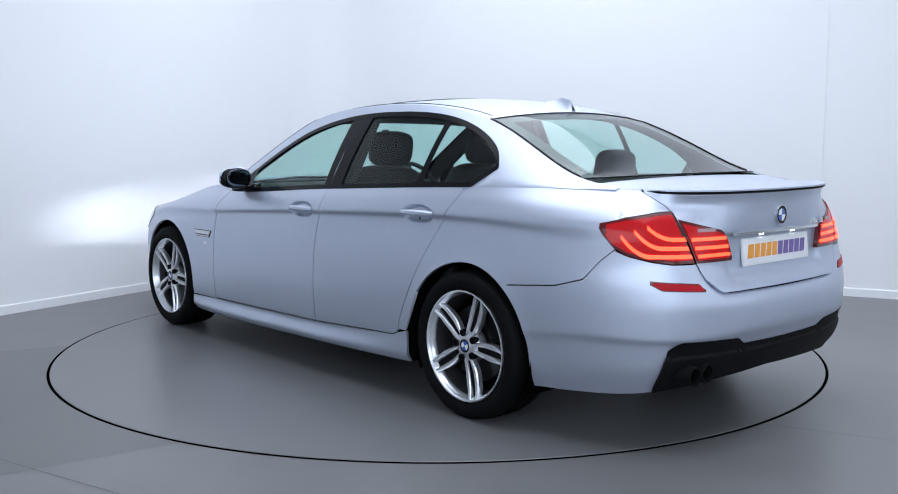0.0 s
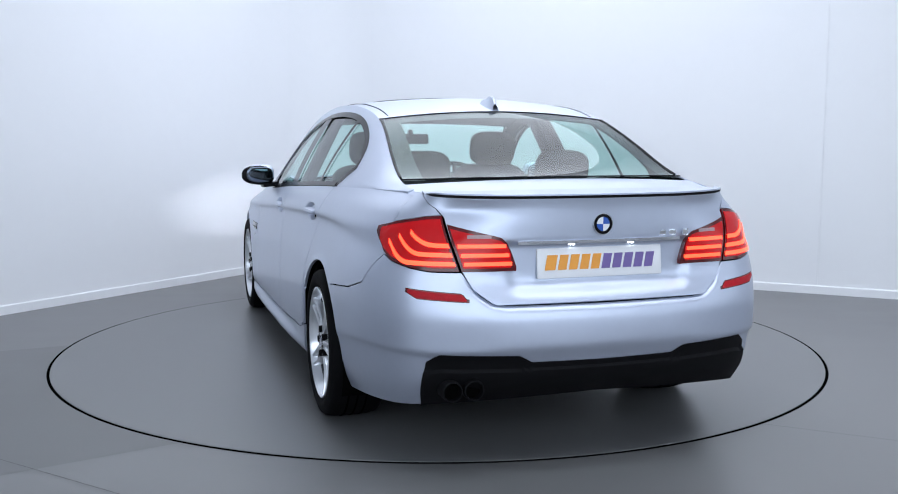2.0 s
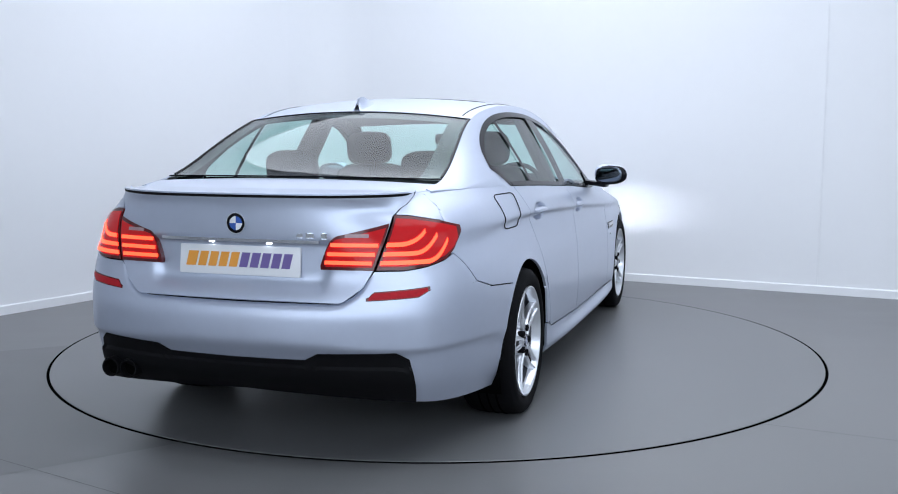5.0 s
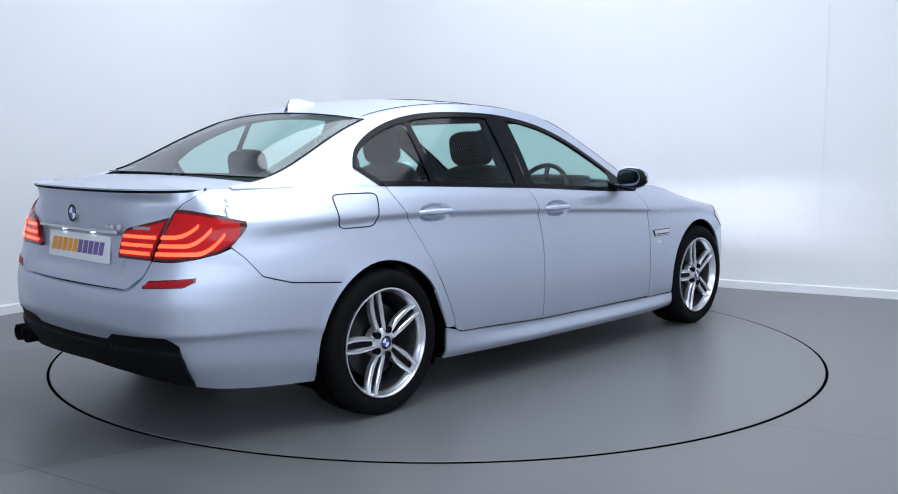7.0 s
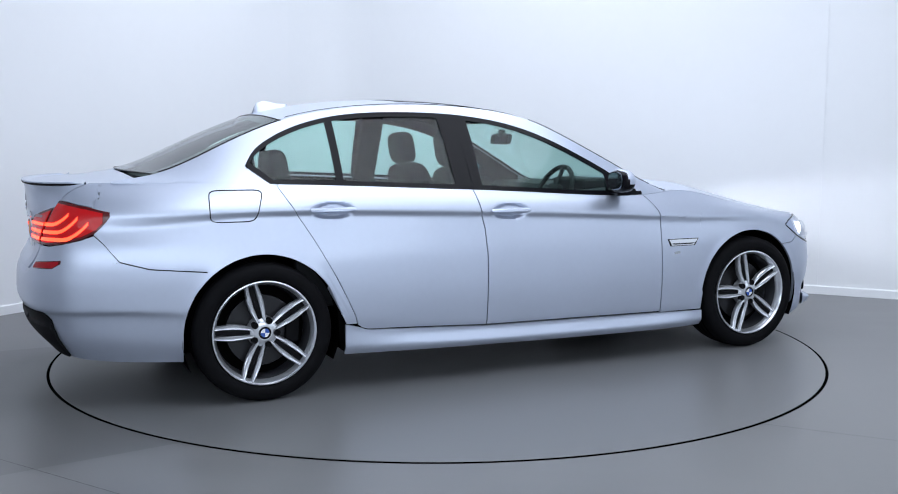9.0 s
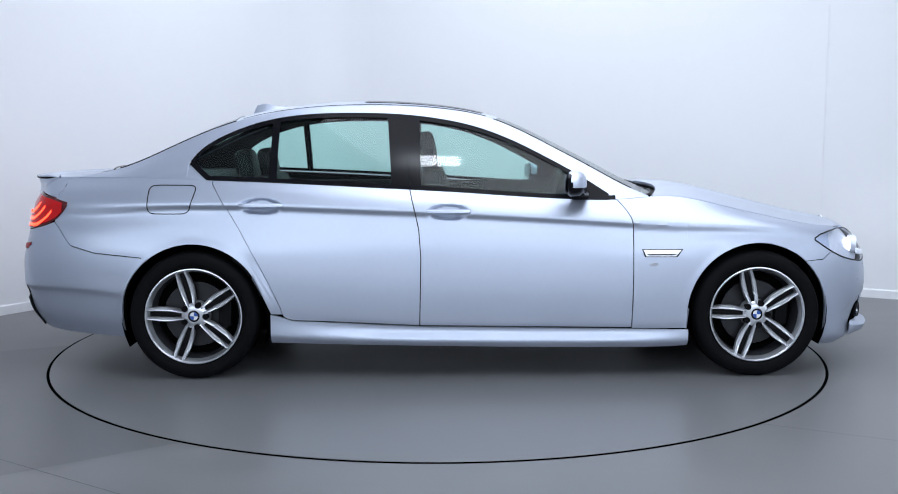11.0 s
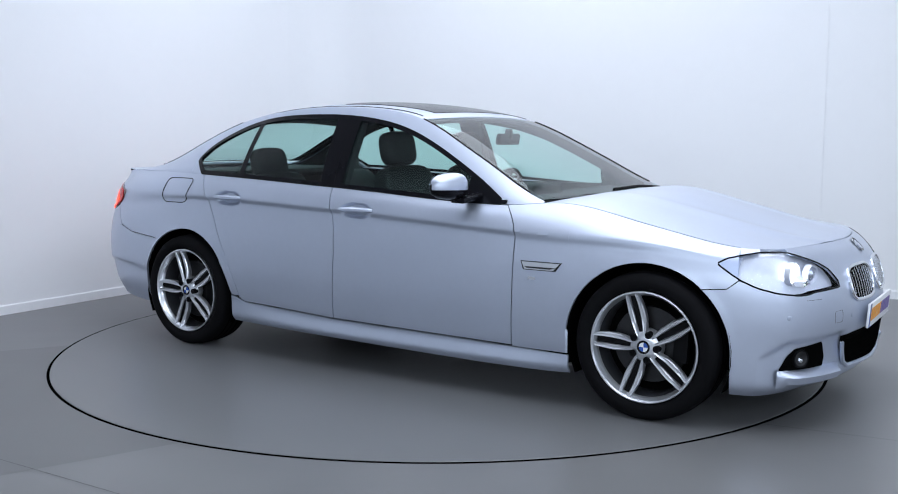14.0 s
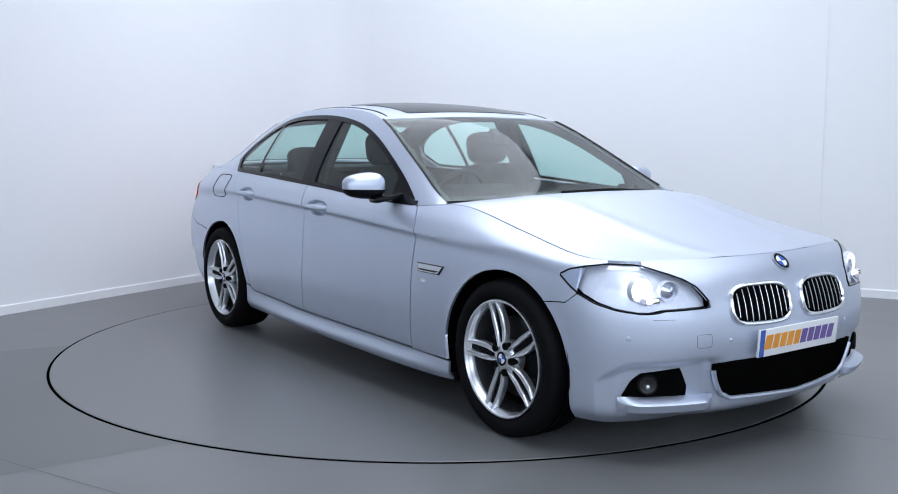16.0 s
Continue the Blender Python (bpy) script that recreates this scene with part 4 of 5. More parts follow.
def build_tail(car, lid):
    lamp = sides("tail_lamp", patch(line((0.768, -2.614), (0.97, -2.536)), const(-2.172), lambda p: TAIL_LOW(p), lambda p: np.minimum(TAIL_TOP(p), 0.979), 40, 14, out=0.004, inset=0.002, lip=0.03), DARK_RED, car, "lit red tail lamp with curved light bars")
    in_top = line((-2.84, 0.772), (-2.82, 0.83), (-2.80, 0.875), (-2.775, 0.898), (-2.62, 0.932), (-2.55, 0.948))
    inner = sides("boot_lamp", patch(const(-2.835), line((0.768, -2.620), (0.94, -2.556)), const(0.769), in_top, 24, 14, out=0.004, inset=0.002, lip=0.03), DARK_RED, lid, "lit red lamp on the boot lid")
    sides("lamp_lens", patch(line((0.768, -2.602), (0.97, -2.525)), const(-2.205), lambda p: TAIL_LOW(p) + 0.014, lambda p: TAIL_TOP(p) - 0.012, 40, 14, out=0.0075, inset=0.0, lip=0.004), RED_LENS, lamp)
    sides("lamp_lens", patch(const(-2.812), line((0.768, -2.632), (0.94, -2.568)), const(0.783), lambda p: in_top(p) - 0.014, 24, 14, out=0.0075, inset=0.0, lip=0.004), RED_LENS, inner)
    for z0, end, rise in ((0.800, -2.27, 0.072), (0.832, -2.325, 0.062), (0.866, -2.385, 0.045)):
        def mid(p, z0=z0, end=end, rise=rise):
            return z0 + 0.006 * np.clip((p + 2.63) / 0.3, 0, 1) + rise * np.clip((p - (end - 0.13)) / 0.13, 0, 1) ** 2
        sides("light_bar", patch(lambda z: -2.598 + 0.38 * (z - 0.79), const(end), lambda p: mid(p) - 0.0075, lambda p: mid(p) + 0.0075, 40, 4, out=0.010, inset=0, lip=0.006), RED_GLOW, lamp, "glowing red light bar")
        sides("light_bar", patch(const(-2.815 + (z0 - 0.8) * 0.35), const(-2.632 + 0.38 * (z0 - 0.79)), const(z0 - 0.0075), const(z0 + 0.006), 20, 4, out=0.010, inset=0, lip=0.006), RED_GLOW, inner, "glowing red light bar")
    sides("reversing_lens", patch(const(-2.735), const(-2.64), const(0.893), const(0.906), 10, 4, out=0.009, inset=0, lip=0.003), LENS_GREY, inner, "clear reversing lamp lens")
    # bumper reflectors
    refl_low = line((-2.64, 0.664), (-2.45, 0.676), (-2.40, 0.700))
    refl_top = line((-2.64, 0.668), (-2.62, 0.690), (-2.40, 0.708))
    bezel = sides("bumper_reflector", patch(const(-2.648), const(-2.398), lambda p: refl_low(p) - 0.004, lambda p: refl_top(p) + 0.004, 24, 5, out=0.002, inset=0, lip=0.01), DARK_RED, car, "red reflector set in the rear bumper")
    sides("reflector_face", patch(const(-2.638), const(-2.41), refl_low, refl_top, 24, 5, out=0.004, inset=0, lip=0.004), REFLECT_RED, bezel)
    # plate, badge, trim bar, plate lamps
    x0 = -2.463
    plate = part("rear_plate", boxy(0.012, 0.525, 0.115, 0.004, m=pose(x0 - 0.006, 0, 0.793, 0, 6, 0)), PLATE, lid, "white dealer plate with orange and purple lettering bars")
    letters(plate, Matrix.Translation((x0 - 0.0125, 0, 0.793)) @ Matrix.Rotation(radians(6), 4, "Y") @ Matrix.Rotation(radians(-90), 4, "Z") @ Matrix.Rotation(radians(90), 4, "X"))
    roundel(lid, Matrix.Translation((-2.489, 0, 0.939)) @ Matrix.Rotation(radians(-90), 4, "Z") @ Matrix.Rotation(radians(90), 4, "X"), 0.041)
    P = grid_of(const(-3.19), const(-2.84), const(0.868), const(0.880), 24, 4, out=0.006)
    part("boot_trim_bar", sheet(half_to_full(P, True), 0, 0.02), CHROME, lid, "bright trim bar over the plate recess")
    for y in (0.12, -0.13):
        part("plate_lamp", boxy(0.012, 0.022, 0.005, 0.002, m=pose(x0 - 0.006, y, 0.863)), PLATE_GLOW, lid, "lit number plate lamp")
    for k, wd in enumerate((0.030, 0.034, 0.034, 0.026)):
        part("model_badge", boxy(0.004, wd, 0.022 if k < 3 else 0.026, 0.004, 1, m=pose(-2.478, -0.215 - 0.046 * k - (0.012 if k == 3 else 0), 0.898)), CHROME, lid, "small chrome badge bar")
    for y in (0.600, 0.515):
        pipe = part("exhaust_tip", moved(lathe([(0.032, 0.08), (0.034, 0.0), (0.039, 0.001), (0.040, 0.01), (0.040, 0.10)], 28), pose(-2.492, y, 0.330, 0, 0, -90)), BLACK, car, "round dark steel exhaust tip")
        part("exhaust_bore", moved(lathe([(0.0, 0.03), (0.033, 0.03)], 20), pose(-2.492, y, 0.330, 0, 0, -90)), LINER, pipe)


def letters(owner, m):
    """Slanted bars in place of the plate's lettering, in the local x-y plane."""
    x = -0.230
    for k in range(10):
        wide = 0.049 if k == 0 else 0.041
        mat = ORANGE if k < 5 else PURPLE
        b = boxy(wide - 0.006, 0.057, 0.002, 0.0, m=Matrix.Translation((x + wide / 2, 0.003, 0.001)) @ Matrix(((1, 0.22, 0, 0), (0, 1, 0, 0), (0, 0, 1, 0), (0, 0, 0, 1))))
        part("lettering_bar", moved(b, m), mat, owner)
        x += wide + 0.0045


def build_front(car):
    # head lamps
    bowl = sides("head_lamp", patch(const(1.80), const(2.428), HEAD_LOW, HEAD_TOP, 50, 16, out=-0.035, inset=0.0, lip=0.03), REFLECTOR, car, "lit clear head lamp with a chrome reflector")
    sides("lamp_cover", patch(const(1.80), const(2.428), HEAD_LOW, HEAD_TOP, 50, 16, out=0.002, inset=0.001, lip=0.0), CLEAR, bowl, "clear lens cover")
    t = np.linspace(0, 1, 50)
    ps = 1.80 + (2.428 - 1.80) * t
    rim = np.concatenate([at_z(ps, HEAD_LOW(ps), 0.001), at_z(ps[::-1], HEAD_TOP(ps[::-1]), 0.001)])
    sides("lamp_seal", tube(rim, 0.0038, True, 6), GLOSS_BLACK, bowl)
    for p, z, r, lit in ((2.15, 0.684, 0.044, True), (2.27, 0.676, 0.036, False)):
        c = at_z(p, z, -0.02)
        m = Matrix.Translation(Vector(c)) @ Matrix.Rotation(radians(-80 + 6 * (p > 2.2)), 4, "Z")
        barrel = lathe([(r, -0.02), (r * 1.05, 0.006), (r * 1.16, 0.008), (r * 1.2, -0.02)], 32)
        for sgn, owner in ((1, bowl[0]), (-1, bowl[1])):
            f = (lambda q: q) if sgn > 0 else mirror
            part("light_ring", f(moved(barrel, m)), REFLECTOR, owner, "bright ring round the bulb lens")
            part("bulb_lens", f(moved(lathe([(0.0, 0.010), (r * 0.5, 0.006), (r * 0.98, -0.006)], 24), m)), WHITE_GLOW if lit else CHROME, owner, "glowing projector lens" if lit else "chrome-backed bulb")
    # dipped-beam slots: a lit strip deep between two plates
    c = Vector(at_z(2.2, 0.645, 0.0))
    for sgn, owner in ((1, bowl[0]), (-1, bowl[1])):
        f = (lambda q: q) if sgn > 0 else mirror
        part("beam_strip", f(boxy(0.003, 0.060, 0.005, 0.0, m=Matrix.Translation(c + Vector((-0.034, 0.0, 0.0))))), BEAM, owner, "lit dipped-beam strip")
        for dz in (0.008, -0.008):
            part("beam_shutter", f(boxy(0.030, 0.066, 0.003, 0.0, m=Matrix.Translation(c + Vector((-0.020, 0.0, dz))))), BLACK, owner)
        for dy in (0.0335, -0.0335):
            part("beam_shutter", f(boxy(0.034, 0.003, 0.019, 0.0, m=Matrix.Translation(c + Vector((-0.022, dy, 0.0))))), BLACK, owner)
        for dz in (0.011, -0.011):
            part("beam_housing", f(boxy(0.036, 0.074, 0.002, 0.0, m=Matrix.Translation(c + Vector((-0.022, 0.0, dz))))), REFLECTOR, owner)
        for dy in (0.0365, -0.0365):
            part("beam_housing", f(boxy(0.036, 0.002, 0.020, 0.0, m=Matrix.Translation(c + Vector((-0.022, dy, 0.0))))), REFLECTOR, owner)
        part("beam_shutter", f(boxy(0.003, 0.066, 0.019, 0.0, m=Matrix.Translation(c + Vector((-0.0375, 0.0, 0.0))))), BLACK, owner)
    # kidney grilles
    for sgn in (1, -1):
        f = (lambda q: q) if sgn > 0 else mirror
        ctr_p, ctr_z, hw, hh = 2.9 - 0.205, 0.612, 0.162, 0.074
        ang = np.linspace(0, 2 * math.pi, 49)[:-1]

        def ring(scale, out):
            c, s = np.cos(ang), np.sin(ang)
            a = np.sign(c) * np.abs(c) ** 0.55 * hw * scale
            b = np.sign(s) * np.abs(s) ** 0.62 * hh * scale
            p = ctr_p + a
            z = ctr_z + b + 0.010 * (b / hh) * (-a / hw) * 0 + 0.12 * (a + hw) * np.where(b < 0, -0.10, 0.06)
            return at_z(np.minimum(p, 2.892), z, out)
        back = np.stack([ring(k, 0.003) for k in (0.02, 0.25, 0.5, 0.75, 0.98)], 1)
        back = np.concatenate([back, back[:1]])
        grille = part("kidney_grille", f(sheet(back)), LINER, car, "chrome-ringed grille with upright slats")
        part("grille_ring", f(tube(ring(1.0, 0.006), 0.0085, True, 8)), CHROME, grille, "bright chrome surround")
        for k in range(9):
            q = ctr_p - hw * 0.80 + k * hw * 1.6 / 8
            e = hh * (1 - min(1, abs((q - ctr_p) / hw)) ** 3.4) ** 0.6
            zz = np.linspace(ctr_z - e * 0.88, ctr_z + e * 0.9, 10)
            P = np.array([[tuple(at_z(min(q + o, 2.885), z, h)) for o, h in ((-0.0026, 0.001), (-0.002, 0.010), (0.002, 0.010), (0.0026, 0.001))] for z in zz])
            part("grille_slat", f(sheet(P)), CHROME, grille, "upright chrome slat")
    # lower mouth
    mouth_low = line((2.445, 0.372), (2.46, 0.325), (2.49, 0.275), (2.54, 0.250), (2.9, 0.236))
    P = grid_of(const(2.445), const(2.9), mouth_low, line((2.445, 0.390), (2.53, 0.398), (2.9, 0.402)), 40, 14, out=0.003)
    mouth = part("lower_grille", sheet(half_to_full(P, False), 0, 0.01), LINER, car, "black lower air intake with mesh")
    for z in np.linspace(0.258, 0.39, 10):
        lo = 2.452 + max(0.0, (0.375 - z)) * 0.7
        s = np.linspace(lo, 2.9, 30)
        path = at_z(s, np.full(30, z), 0.006)
        full = np.concatenate([path, (path * np.array([1, -1, 1]))[::-1][1:]])
        part("intake_bar", tube(full, 0.0015, n=5), LINER, mouth)
    t = np.linspace(2.445, 2.9, 40)
    rimline = at_z(t, mouth_low(t) - 0.006, 0.006)
    full = np.concatenate([rimline, (rimline * np.array([1, -1, 1]))[::-1][1:]])
    part("intake_lip", tube(full, 0.010, n=8), PAINT, mouth, "silver lip under the intake")
    # fog lamp pockets and corner blades
    fog_low, fog_top = line((2.07, 0.258), (2.31, 0.258), (2.35, 0.270)), line((2.07, 0.268), (2.11, 0.335), (2.15, 0.366), (2.31, 0.384), (2.35, 0.30))
    pocket = sides("fog_pocket", patch(const(2.075), const(2.345), fog_low, fog_top, 30, 10, out=lambda p, z: hollow(p, z) + 0.003, inset=0, lip=0.01), LINER, car, "black fog lamp pocket in the bumper corner")
    c = at_z(2.18, 0.322, -0.008)
    m = Matrix.Translation(Vector(c)) @ Matrix.Rotation(radians(-55), 4, "Z")
    for sgn, owner in ((1, pocket[0]), (-1, pocket[1])):
        f = (lambda q: q) if sgn > 0 else mirror
        part("fog_lamp", f(moved(lathe([(0.0, -0.004), (0.022, 0.0), (0.033, 0.004)], 28), m)), STEEL, owner, "round clear fog lamp")
        part("fog_bulb", f(moved(lathe([(0.0, 0.008), (0.008, 0.006), (0.013, -0.002)], 16), m @ Matrix.Translation((0.0, 0.0, -0.009)))), CHROME, owner)
        part("fog_ring", f(moved(lathe([(0.032, -0.01), (0.033, 0.006), (0.039, 0.007), (0.041, -0.01)], 28), m)), BLACK, owner)
    ps = np.linspace(2.06, 2.46, 44)
    fadein = np.clip((ps - 2.06) / 0.08, 0.02, 1) ** 0.8 * np.clip((2.46 - ps) / 0.05, 0.02, 1)
    P = np.array([[tuple(at_z(p, z, o * k)) for z, o in ((0.272, -0.018), (0.256, 0.034), (0.248, 0.044), (0.218, 0.034), (0.196, 0.0))] for p, k in zip(ps, fadein)])
    sides("bumper_blade", sheet(P), PAINT, car, "silver corner blade under the fog lamp")
    # parking sensors, washer flaps and the towing-eye cover
    for p, z in ((2.10, 0.505), (2.52, 0.480)):
        m = Matrix.Translation(Vector(at_z(p, z, 0.0)))
        sides("parking_sensor", pillow(0.006, 0.020, 0.020, 0.9, m=m @ Matrix.Rotation(math.atan2(float(np.interp(p, DP, NY)), float(np.interp(p, DP, NX))), 4, "Z")), PAINT, car)
    t = np.linspace(0, 2 * math.pi, 33)[:-1]
    sq = lambda q: np.sign(q) * np.abs(q) ** 0.35
    part("towing_eye_cover", mirror(tube(at_z(2.40 + 0.032 * sq(np.cos(t)), 0.487 + 0.026 * sq(np.sin(t)), 0.0), 0.0008, True, 5)), SEAM, car, "fine seam of the towing-eye cover")
    sides("washer_flap", tube(at_z(np.linspace(2.19, 2.28, 12), np.full(12, 0.575), 0.0), 0.0009, n=5), SEAM, car)
    # plate and badge
    plate = part("front_plate", boxy(0.012, 0.525, 0.112, 0.004, m=pose(2.304, -0.022, 0.462, 0, 4, 0)), PLATE, car, "white dealer plate with orange and purple lettering bars")
    part("plate_band", boxy(0.003, 0.030, 0.110, 0.001, 1, m=pose(2.3095, -0.267, 0.462, 0, 4, 0)), BLUE, plate)
    letters(plate, Matrix.Translation((2.3105, -0.022, 0.462)) @ Matrix.Rotation(radians(4), 4, "Y") @ Matrix.Rotation(radians(90), 4, "Z") @ Matrix.Rotation(radians(90), 4, "X"))
    c = at_z(2.9, 0.757, 0.003)
    roundel(car, Matrix.Translation(Vector(c)) @ Matrix.Rotation(radians(46), 4, "Y") @ Matrix.Rotation(radians(90), 4, "Z"), 0.041)


def build_details(car, fd, rd):
    # door handles in their scoops
    for (x, z), owner in zip(HANDLES, (rd, fd)):
        ps = np.linspace(x - 0.115, x + 0.115, 31)
        k = np.sqrt(np.clip(1 - ((ps - x) / 0.117) ** 2, 0, 1))
        P = np.array([[tuple(at_z(p, z + 0.003 + h * (0.007 + 0.008 * kk), o * min(1, kk * 1.3))) for h, o in ((-1, -0.012), (-0.95, 0.004), (-0.3, 0.013), (0.5, 0.012), (0.95, 0.004), (1, -0.012))] for p, kk in zip(ps, k)])
        sides("door_handle", sheet(P), PAINT, owner, "silver pull handle in an oval scoop")
    # side vents and the small badge under them
    P = lambda a, b, lo, hi, o: patch(const(a), const(b), const(lo), const(hi), 16, 5, out=o, inset=0, lip=0.006)
    def slanted(a, b, lo, hi, o):
        left = lambda z: a + 0.016 * (1 - (z - lo) / (hi - lo))
        right = lambda z: b - 0.030 * (1 - (z - lo) / (hi - lo))
        return patch(left, right, const(lo), const(hi), 20, 6, out=o, inset=0, lip=0.006)
    vent = sides("side_vent", slanted(0.862, 1.080, 0.643, 0.685, 0.003), STEEL, car, "chrome-edged side vent on the wing")
    sides("vent_trim", slanted(0.870, 1.070, 0.647, 0.681, 0.0065), ALLOY, vent)
    sides("vent_slot", slanted(0.884, 1.052, 0.6525, 0.660, 0.0085), STEEL, vent)
    sides("vent_slot", slanted(0.884, 1.052, 0.667, 0.6765, 0.0085), ALLOY, vent)
    sides("wing_badge", P(0.905, 0.945, 0.598, 0.612, 0.003), CHROME, car)
    # fuel flap on the right side
    t = np.linspace(0, 2 * math.pi, 321)[:-1]
    px = -1.605 + 0.118 * np.sign(np.cos(t)) * np.abs(np.cos(t)) ** 0.3
    pz = 0.943 + 0.074 * np.sign(np.sin(t)) * np.abs(np.sin(t)) ** 0.3
    px = px + np.where(np.cos(t) > 0, 0.022 * (pz - 0.943) / 0.074, 0.0)
    part("fuel_flap_seam", mirror(tube(at_z(px, pz, 0.0014), 0.0024, True, 6)), GAP, car, "thin dark seam of the fuel flap")
    # mirrors
    for sgn in (1, -1):
        f = (lambda q: moved(q, pose(0, -0.04, 0))) if sgn > 0 else mirror
        bm = bmesh.new()
        bmesh.ops.create_uvsphere(bm, u_segments=32, v_segments=20, radius=1)
        verts, faces = [], []
        bm.verts.index_update()
        for v in bm.verts:
            c = [math.copysign(abs(q) ** 0.74, q) for q in v.co]
            y = c[1] * 0.105
            x = c[0] * (0.075 if c[0] > 0 else 0.045) * (1 - 0.22 * (c[1] + 1) / 2)
            verts.append((0.505 + x - 0.035 * (c[1] + 1) / 2, 0.992 + y, 1.028 + c[2] * (0.064 - 0.010 * c[1])))
        faces = [tuple(q.index for q in g.verts) for g in bm.faces]
        bm.free()
        mid = [(sum(verts[i][0] for i in g) / len(g), sum(verts[i][2] for i in g) / len(g)) for g in faces]
        cap = [g for g, (x, z) in zip(faces, mid) if z > 1.010 and x > 0.465]
        low = [g for g, (x, z) in zip(faces, mid) if not (z > 1.010 and x > 0.465)]
        shell = part("door_mirror", f((verts, cap)), PAINT, car, "silver-capped door mirror on a black arm")
        part("mirror_base", f((verts, low)), GLOSS_BLACK, shell)
        part("mirror_arm", f(boxy(0.09, 0.16, 0.028, 0.011, m=pose(0.54, 0.885, 0.968, -8, 0, 8))), GLOSS_BLACK, shell)
        part("mirror_glass", f(pillow(0.012, 0.170, 0.100, 0.7, m=pose(0.449, 0.985, 1.03, 0, 0, 8))), MIRROR, shell, "mirror glass")
    # fin aerial
    P = []
    for k in np.linspace(0, 1, 14):
        h = 0.058 * float(np.interp(k, [0, 0.04, 0.35, 0.7, 1.0], [0.55, 1.0, 0.95, 0.35, 0.0]))
        wd = 0.034 * math.sin(math.pi * min(1, 0.16 + 0.84 * k)) ** 0.6 + 0.005
        x, z = -1.315 + 0.20 * k, 1.385 + 0.056 * k
        P.append([(x, wd, z), (x + 0.006, wd * 0.5, z + 0.010 + h * 0.25), (x + 0.014 * (1 - k), 0.005, z + 0.010 + h),
                  (x + 0.014 * (1 - k), -0.005, z + 0.010 + h), (x + 0.006, -wd * 0.5, z + 0.010 + h * 0.25), (x, -wd, z)])
    part("roof_aerial", sheet(np.array(P)), PAINT, car, "silver shark-fin roof aerial")
    # wipers and cowl
    for y0, y1, drop in ((0.55, -0.12, 0.0), (-0.10, -0.66, 0.022)):
        part("wiper", tube([(1.03 - 0.10 * (y0 / 0.75) ** 2, y0, 0.975 - drop), (0.99, (y0 + y1) / 2, 0.995 - drop), (0.985 - 0.11 * (y1 / 0.75) ** 2, y1, 0.99 - drop)], 0.008, n=6), BLACK, car, "black windscreen wiper")
    cowl_p = np.array([[(x - 0.17 * (abs(y) / 0.8) ** 2.4, y, z) for x, z in ((1.0, 0.95), (1.05, 0.957), (1.10, 0.962))] for y in np.linspace(-0.78, 0.78, 31)])
    part("cowl_grille", sheet(cowl_p), BLACK, car)


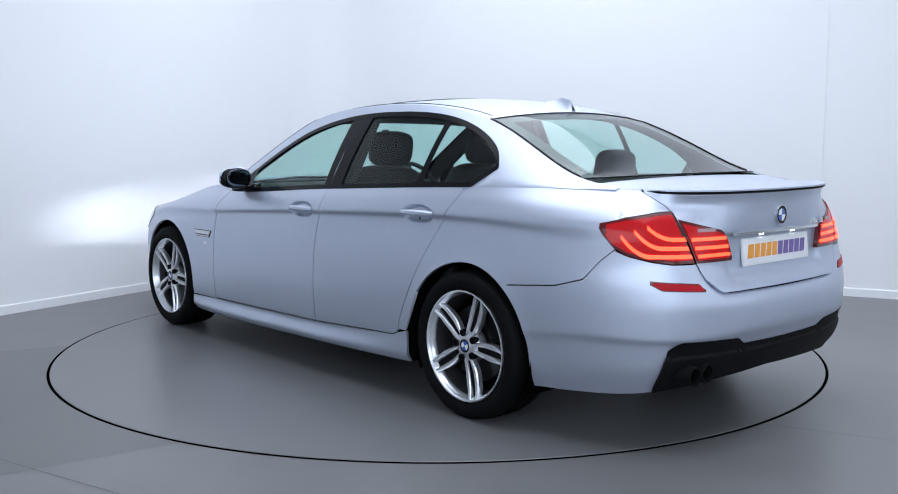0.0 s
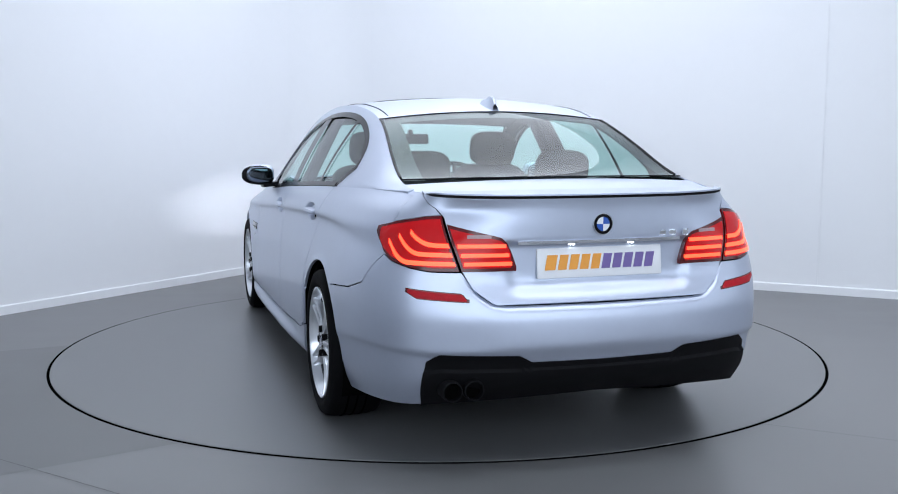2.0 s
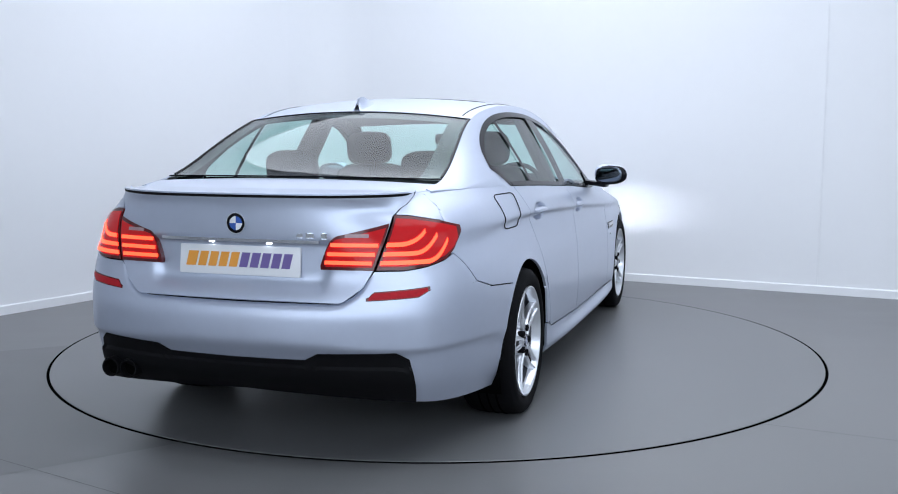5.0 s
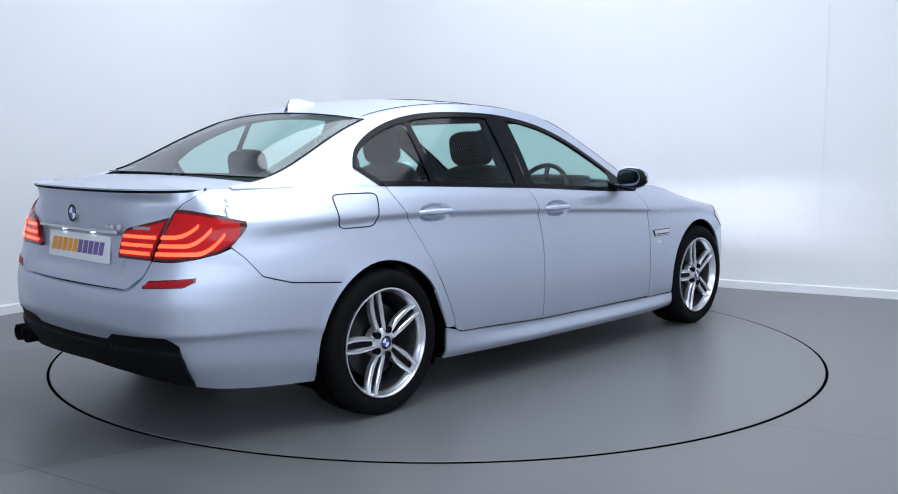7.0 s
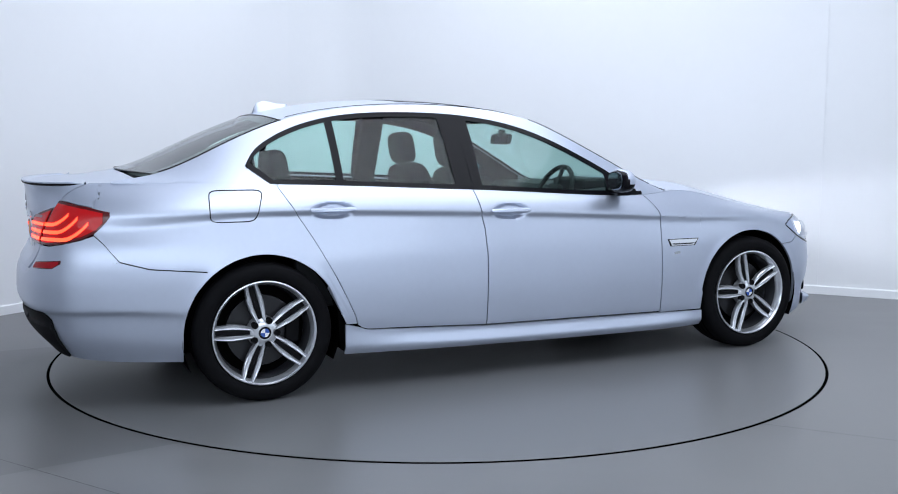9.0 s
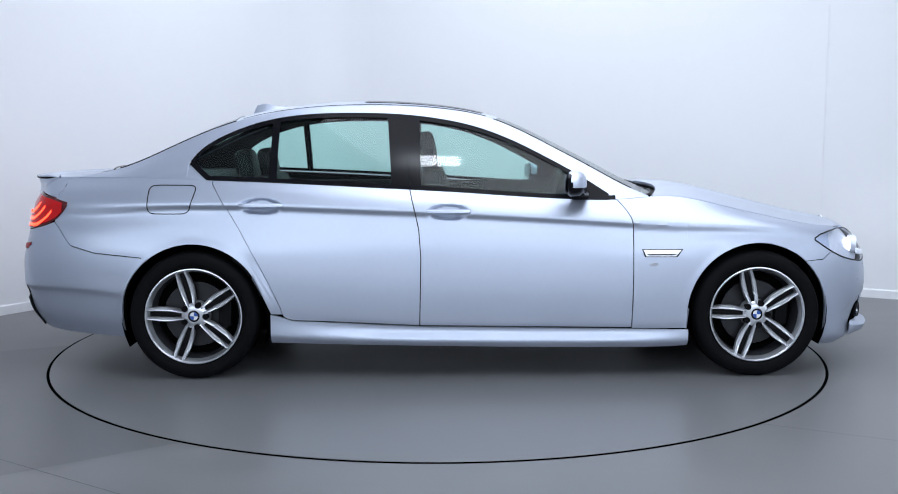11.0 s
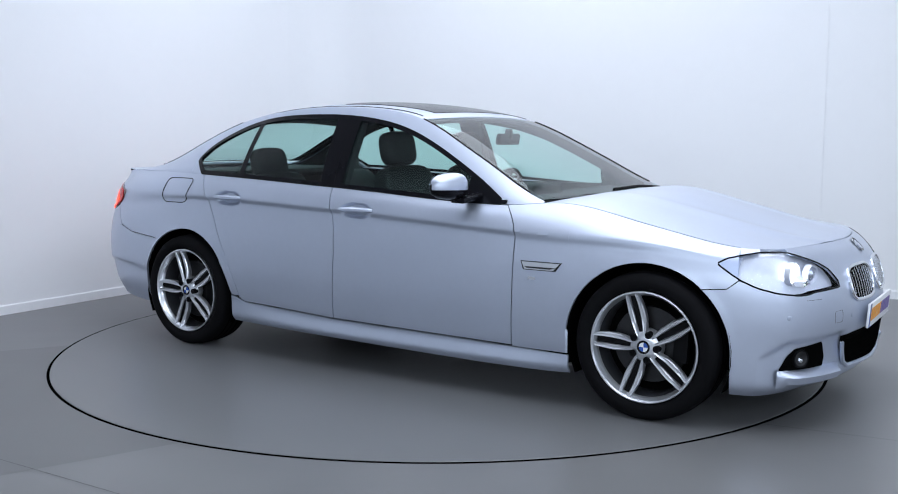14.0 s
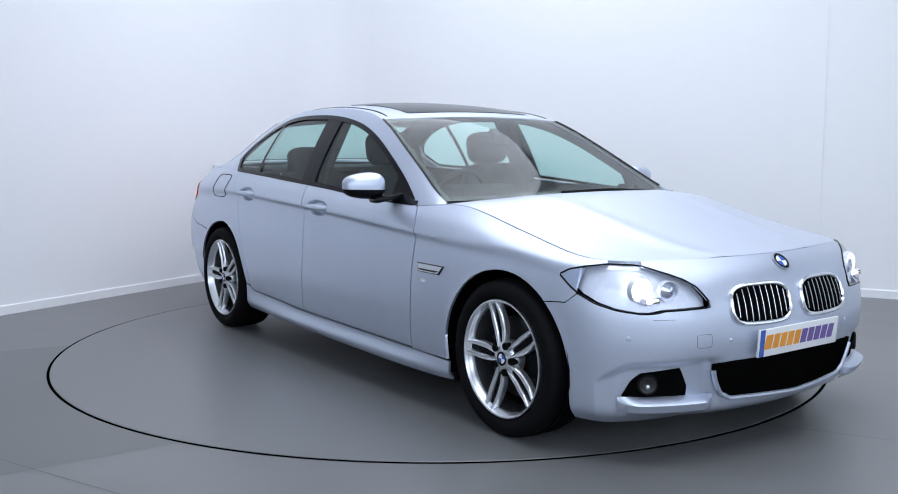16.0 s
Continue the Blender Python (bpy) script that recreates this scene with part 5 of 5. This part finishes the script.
def build_interior(car):
    def seat(x, y, back_z, wide, head):
        s = part("seat", pillow(0.16, wide, 0.66, 0.42, m=pose(x - 0.06, y, back_z, 0, -14, 0)), SEAT, car, "black leather car seat")
        part("seat_cushion", boxy(0.50, wide, 0.16, 0.05, 3, m=pose(x + 0.24, y, 0.47, 0, -6, 0)), SEAT, s)
        part("headrest", pillow(0.11, 0.28, 0.20, 0.55, m=pose(x - 0.165, y, head, 0, -10, 0)), SEAT, s)
        for d in (0.06, -0.06):
            part("headrest_post", tube([(x - 0.13, y + d, back_z + 0.24), (x - 0.16, y + d, head)], 0.006, n=6), STEEL, s)
    for y in (0.37, -0.37):
        seat(-0.10, y, 0.78, 0.50, 1.20)
    seat(-1.12, 0.37, 0.72, 0.56, 1.10)
    seat(-1.12, -0.37, 0.72, 0.56, 1.10)
    part("rear_shelf", boxy(0.62, 1.25, 0.03, 0.01, m=pose(-1.62, 0, 1.045)), TRIM, car)
    part("dashboard", boxy(0.42, 1.48, 0.22, 0.07, 3, m=pose(0.76, 0, 0.86)), TRIM, car, "dark dashboard")
    part("instrument_hood", boxy(0.20, 0.36, 0.09, 0.035, 3, m=pose(0.62, -0.37, 0.98)), TRIM, car)
    for y in (0.80, -0.80):
        part("door_lining", boxy(1.9, 0.04, 0.55, 0.015, m=pose(-0.35, y, 0.70)), TRIM, car)
    for sgn in (1, -1):
        part("belt_pillar_trim", boxy(0.15, 0.05, 0.50, 0.02, m=pose(-0.38, sgn * 0.70, 1.17, sgn * 27, 0, 0)), TRIM, car)
    wheel_c = Matrix.Translation((0.42, -0.37, 0.92)) @ Matrix.Rotation(radians(-66), 4, "Y")
    ring = [(0.185 * math.cos(a), 0.185 * math.sin(a), 0) for a in np.linspace(0, 2 * math.pi, 41)[:-1]]
    sw = part("steering_wheel", moved(tube(ring, 0.015, True, 8), wheel_c), SEAT, car, "black leather steering wheel")
    part("wheel_boss", moved(boxy(0.14, 0.12, 0.05, 0.02, m=Matrix()), wheel_c), TRIM, sw)
    for a in (0.0, 180.0, 270.0):
        part("wheel_spoke", moved(boxy(0.14, 0.03, 0.015, 0.005, m=pose(0, 0, 0, 0, 0, a) @ pose(0.11, 0, 0)), wheel_c), TRIM, sw)
    mir = part("interior_mirror", boxy(0.03, 0.24, 0.065, 0.014, 3, m=pose(0.26, 0, 1.255, 0, 10, 0)), GLOSS_BLACK, car, "rear-view mirror")
    part("mirror_stalk", boxy(0.04, 0.03, 0.06, 0.01, m=pose(0.265, 0, 1.285)), BLACK, mir)


def build_car():
    car = new("saloon_car")
    tagged(car, "silver four-door saloon car with lit lamps on the turntable", "car")
    fd, rd, lid = build_body(car)
    build_tail(car, lid)
    build_front(car)
    build_details(car, fd, rd)
    build_interior(car)
    w = build_wheel(car)
    face = 0.916
    w.matrix_basis = pose(FRONT_AXLE, face, AXLE_Z, 0, 32, 0)
    copy_thing(w, pose(REAR_AXLE, face, AXLE_Z, 0, 32, 0))
    copy_thing(w, pose(FRONT_AXLE, -face, AXLE_Z, 0, -3, 180))
    copy_thing(w, pose(REAR_AXLE, -face, AXLE_Z, 0, -3, 180))
    return car


build_room()
turntable = build_turntable()
saloon = build_car()


def motions():
    rows_car, rows_table = [], []
    for t, a in TURN:
        c, s = math.cos(radians(a)), math.sin(radians(a))
        rows_car.append((t, pose(c * CAR_X - s * CAR_Y, s * CAR_X + c * CAR_Y, PLATE_TOP, 0, 0, a)))
        rows_table.append((t, pose(0, DECK_Y, 0, 0, 0, a)))
    walk(saloon, rows_car)
    walk(turntable, rows_table)


motions()
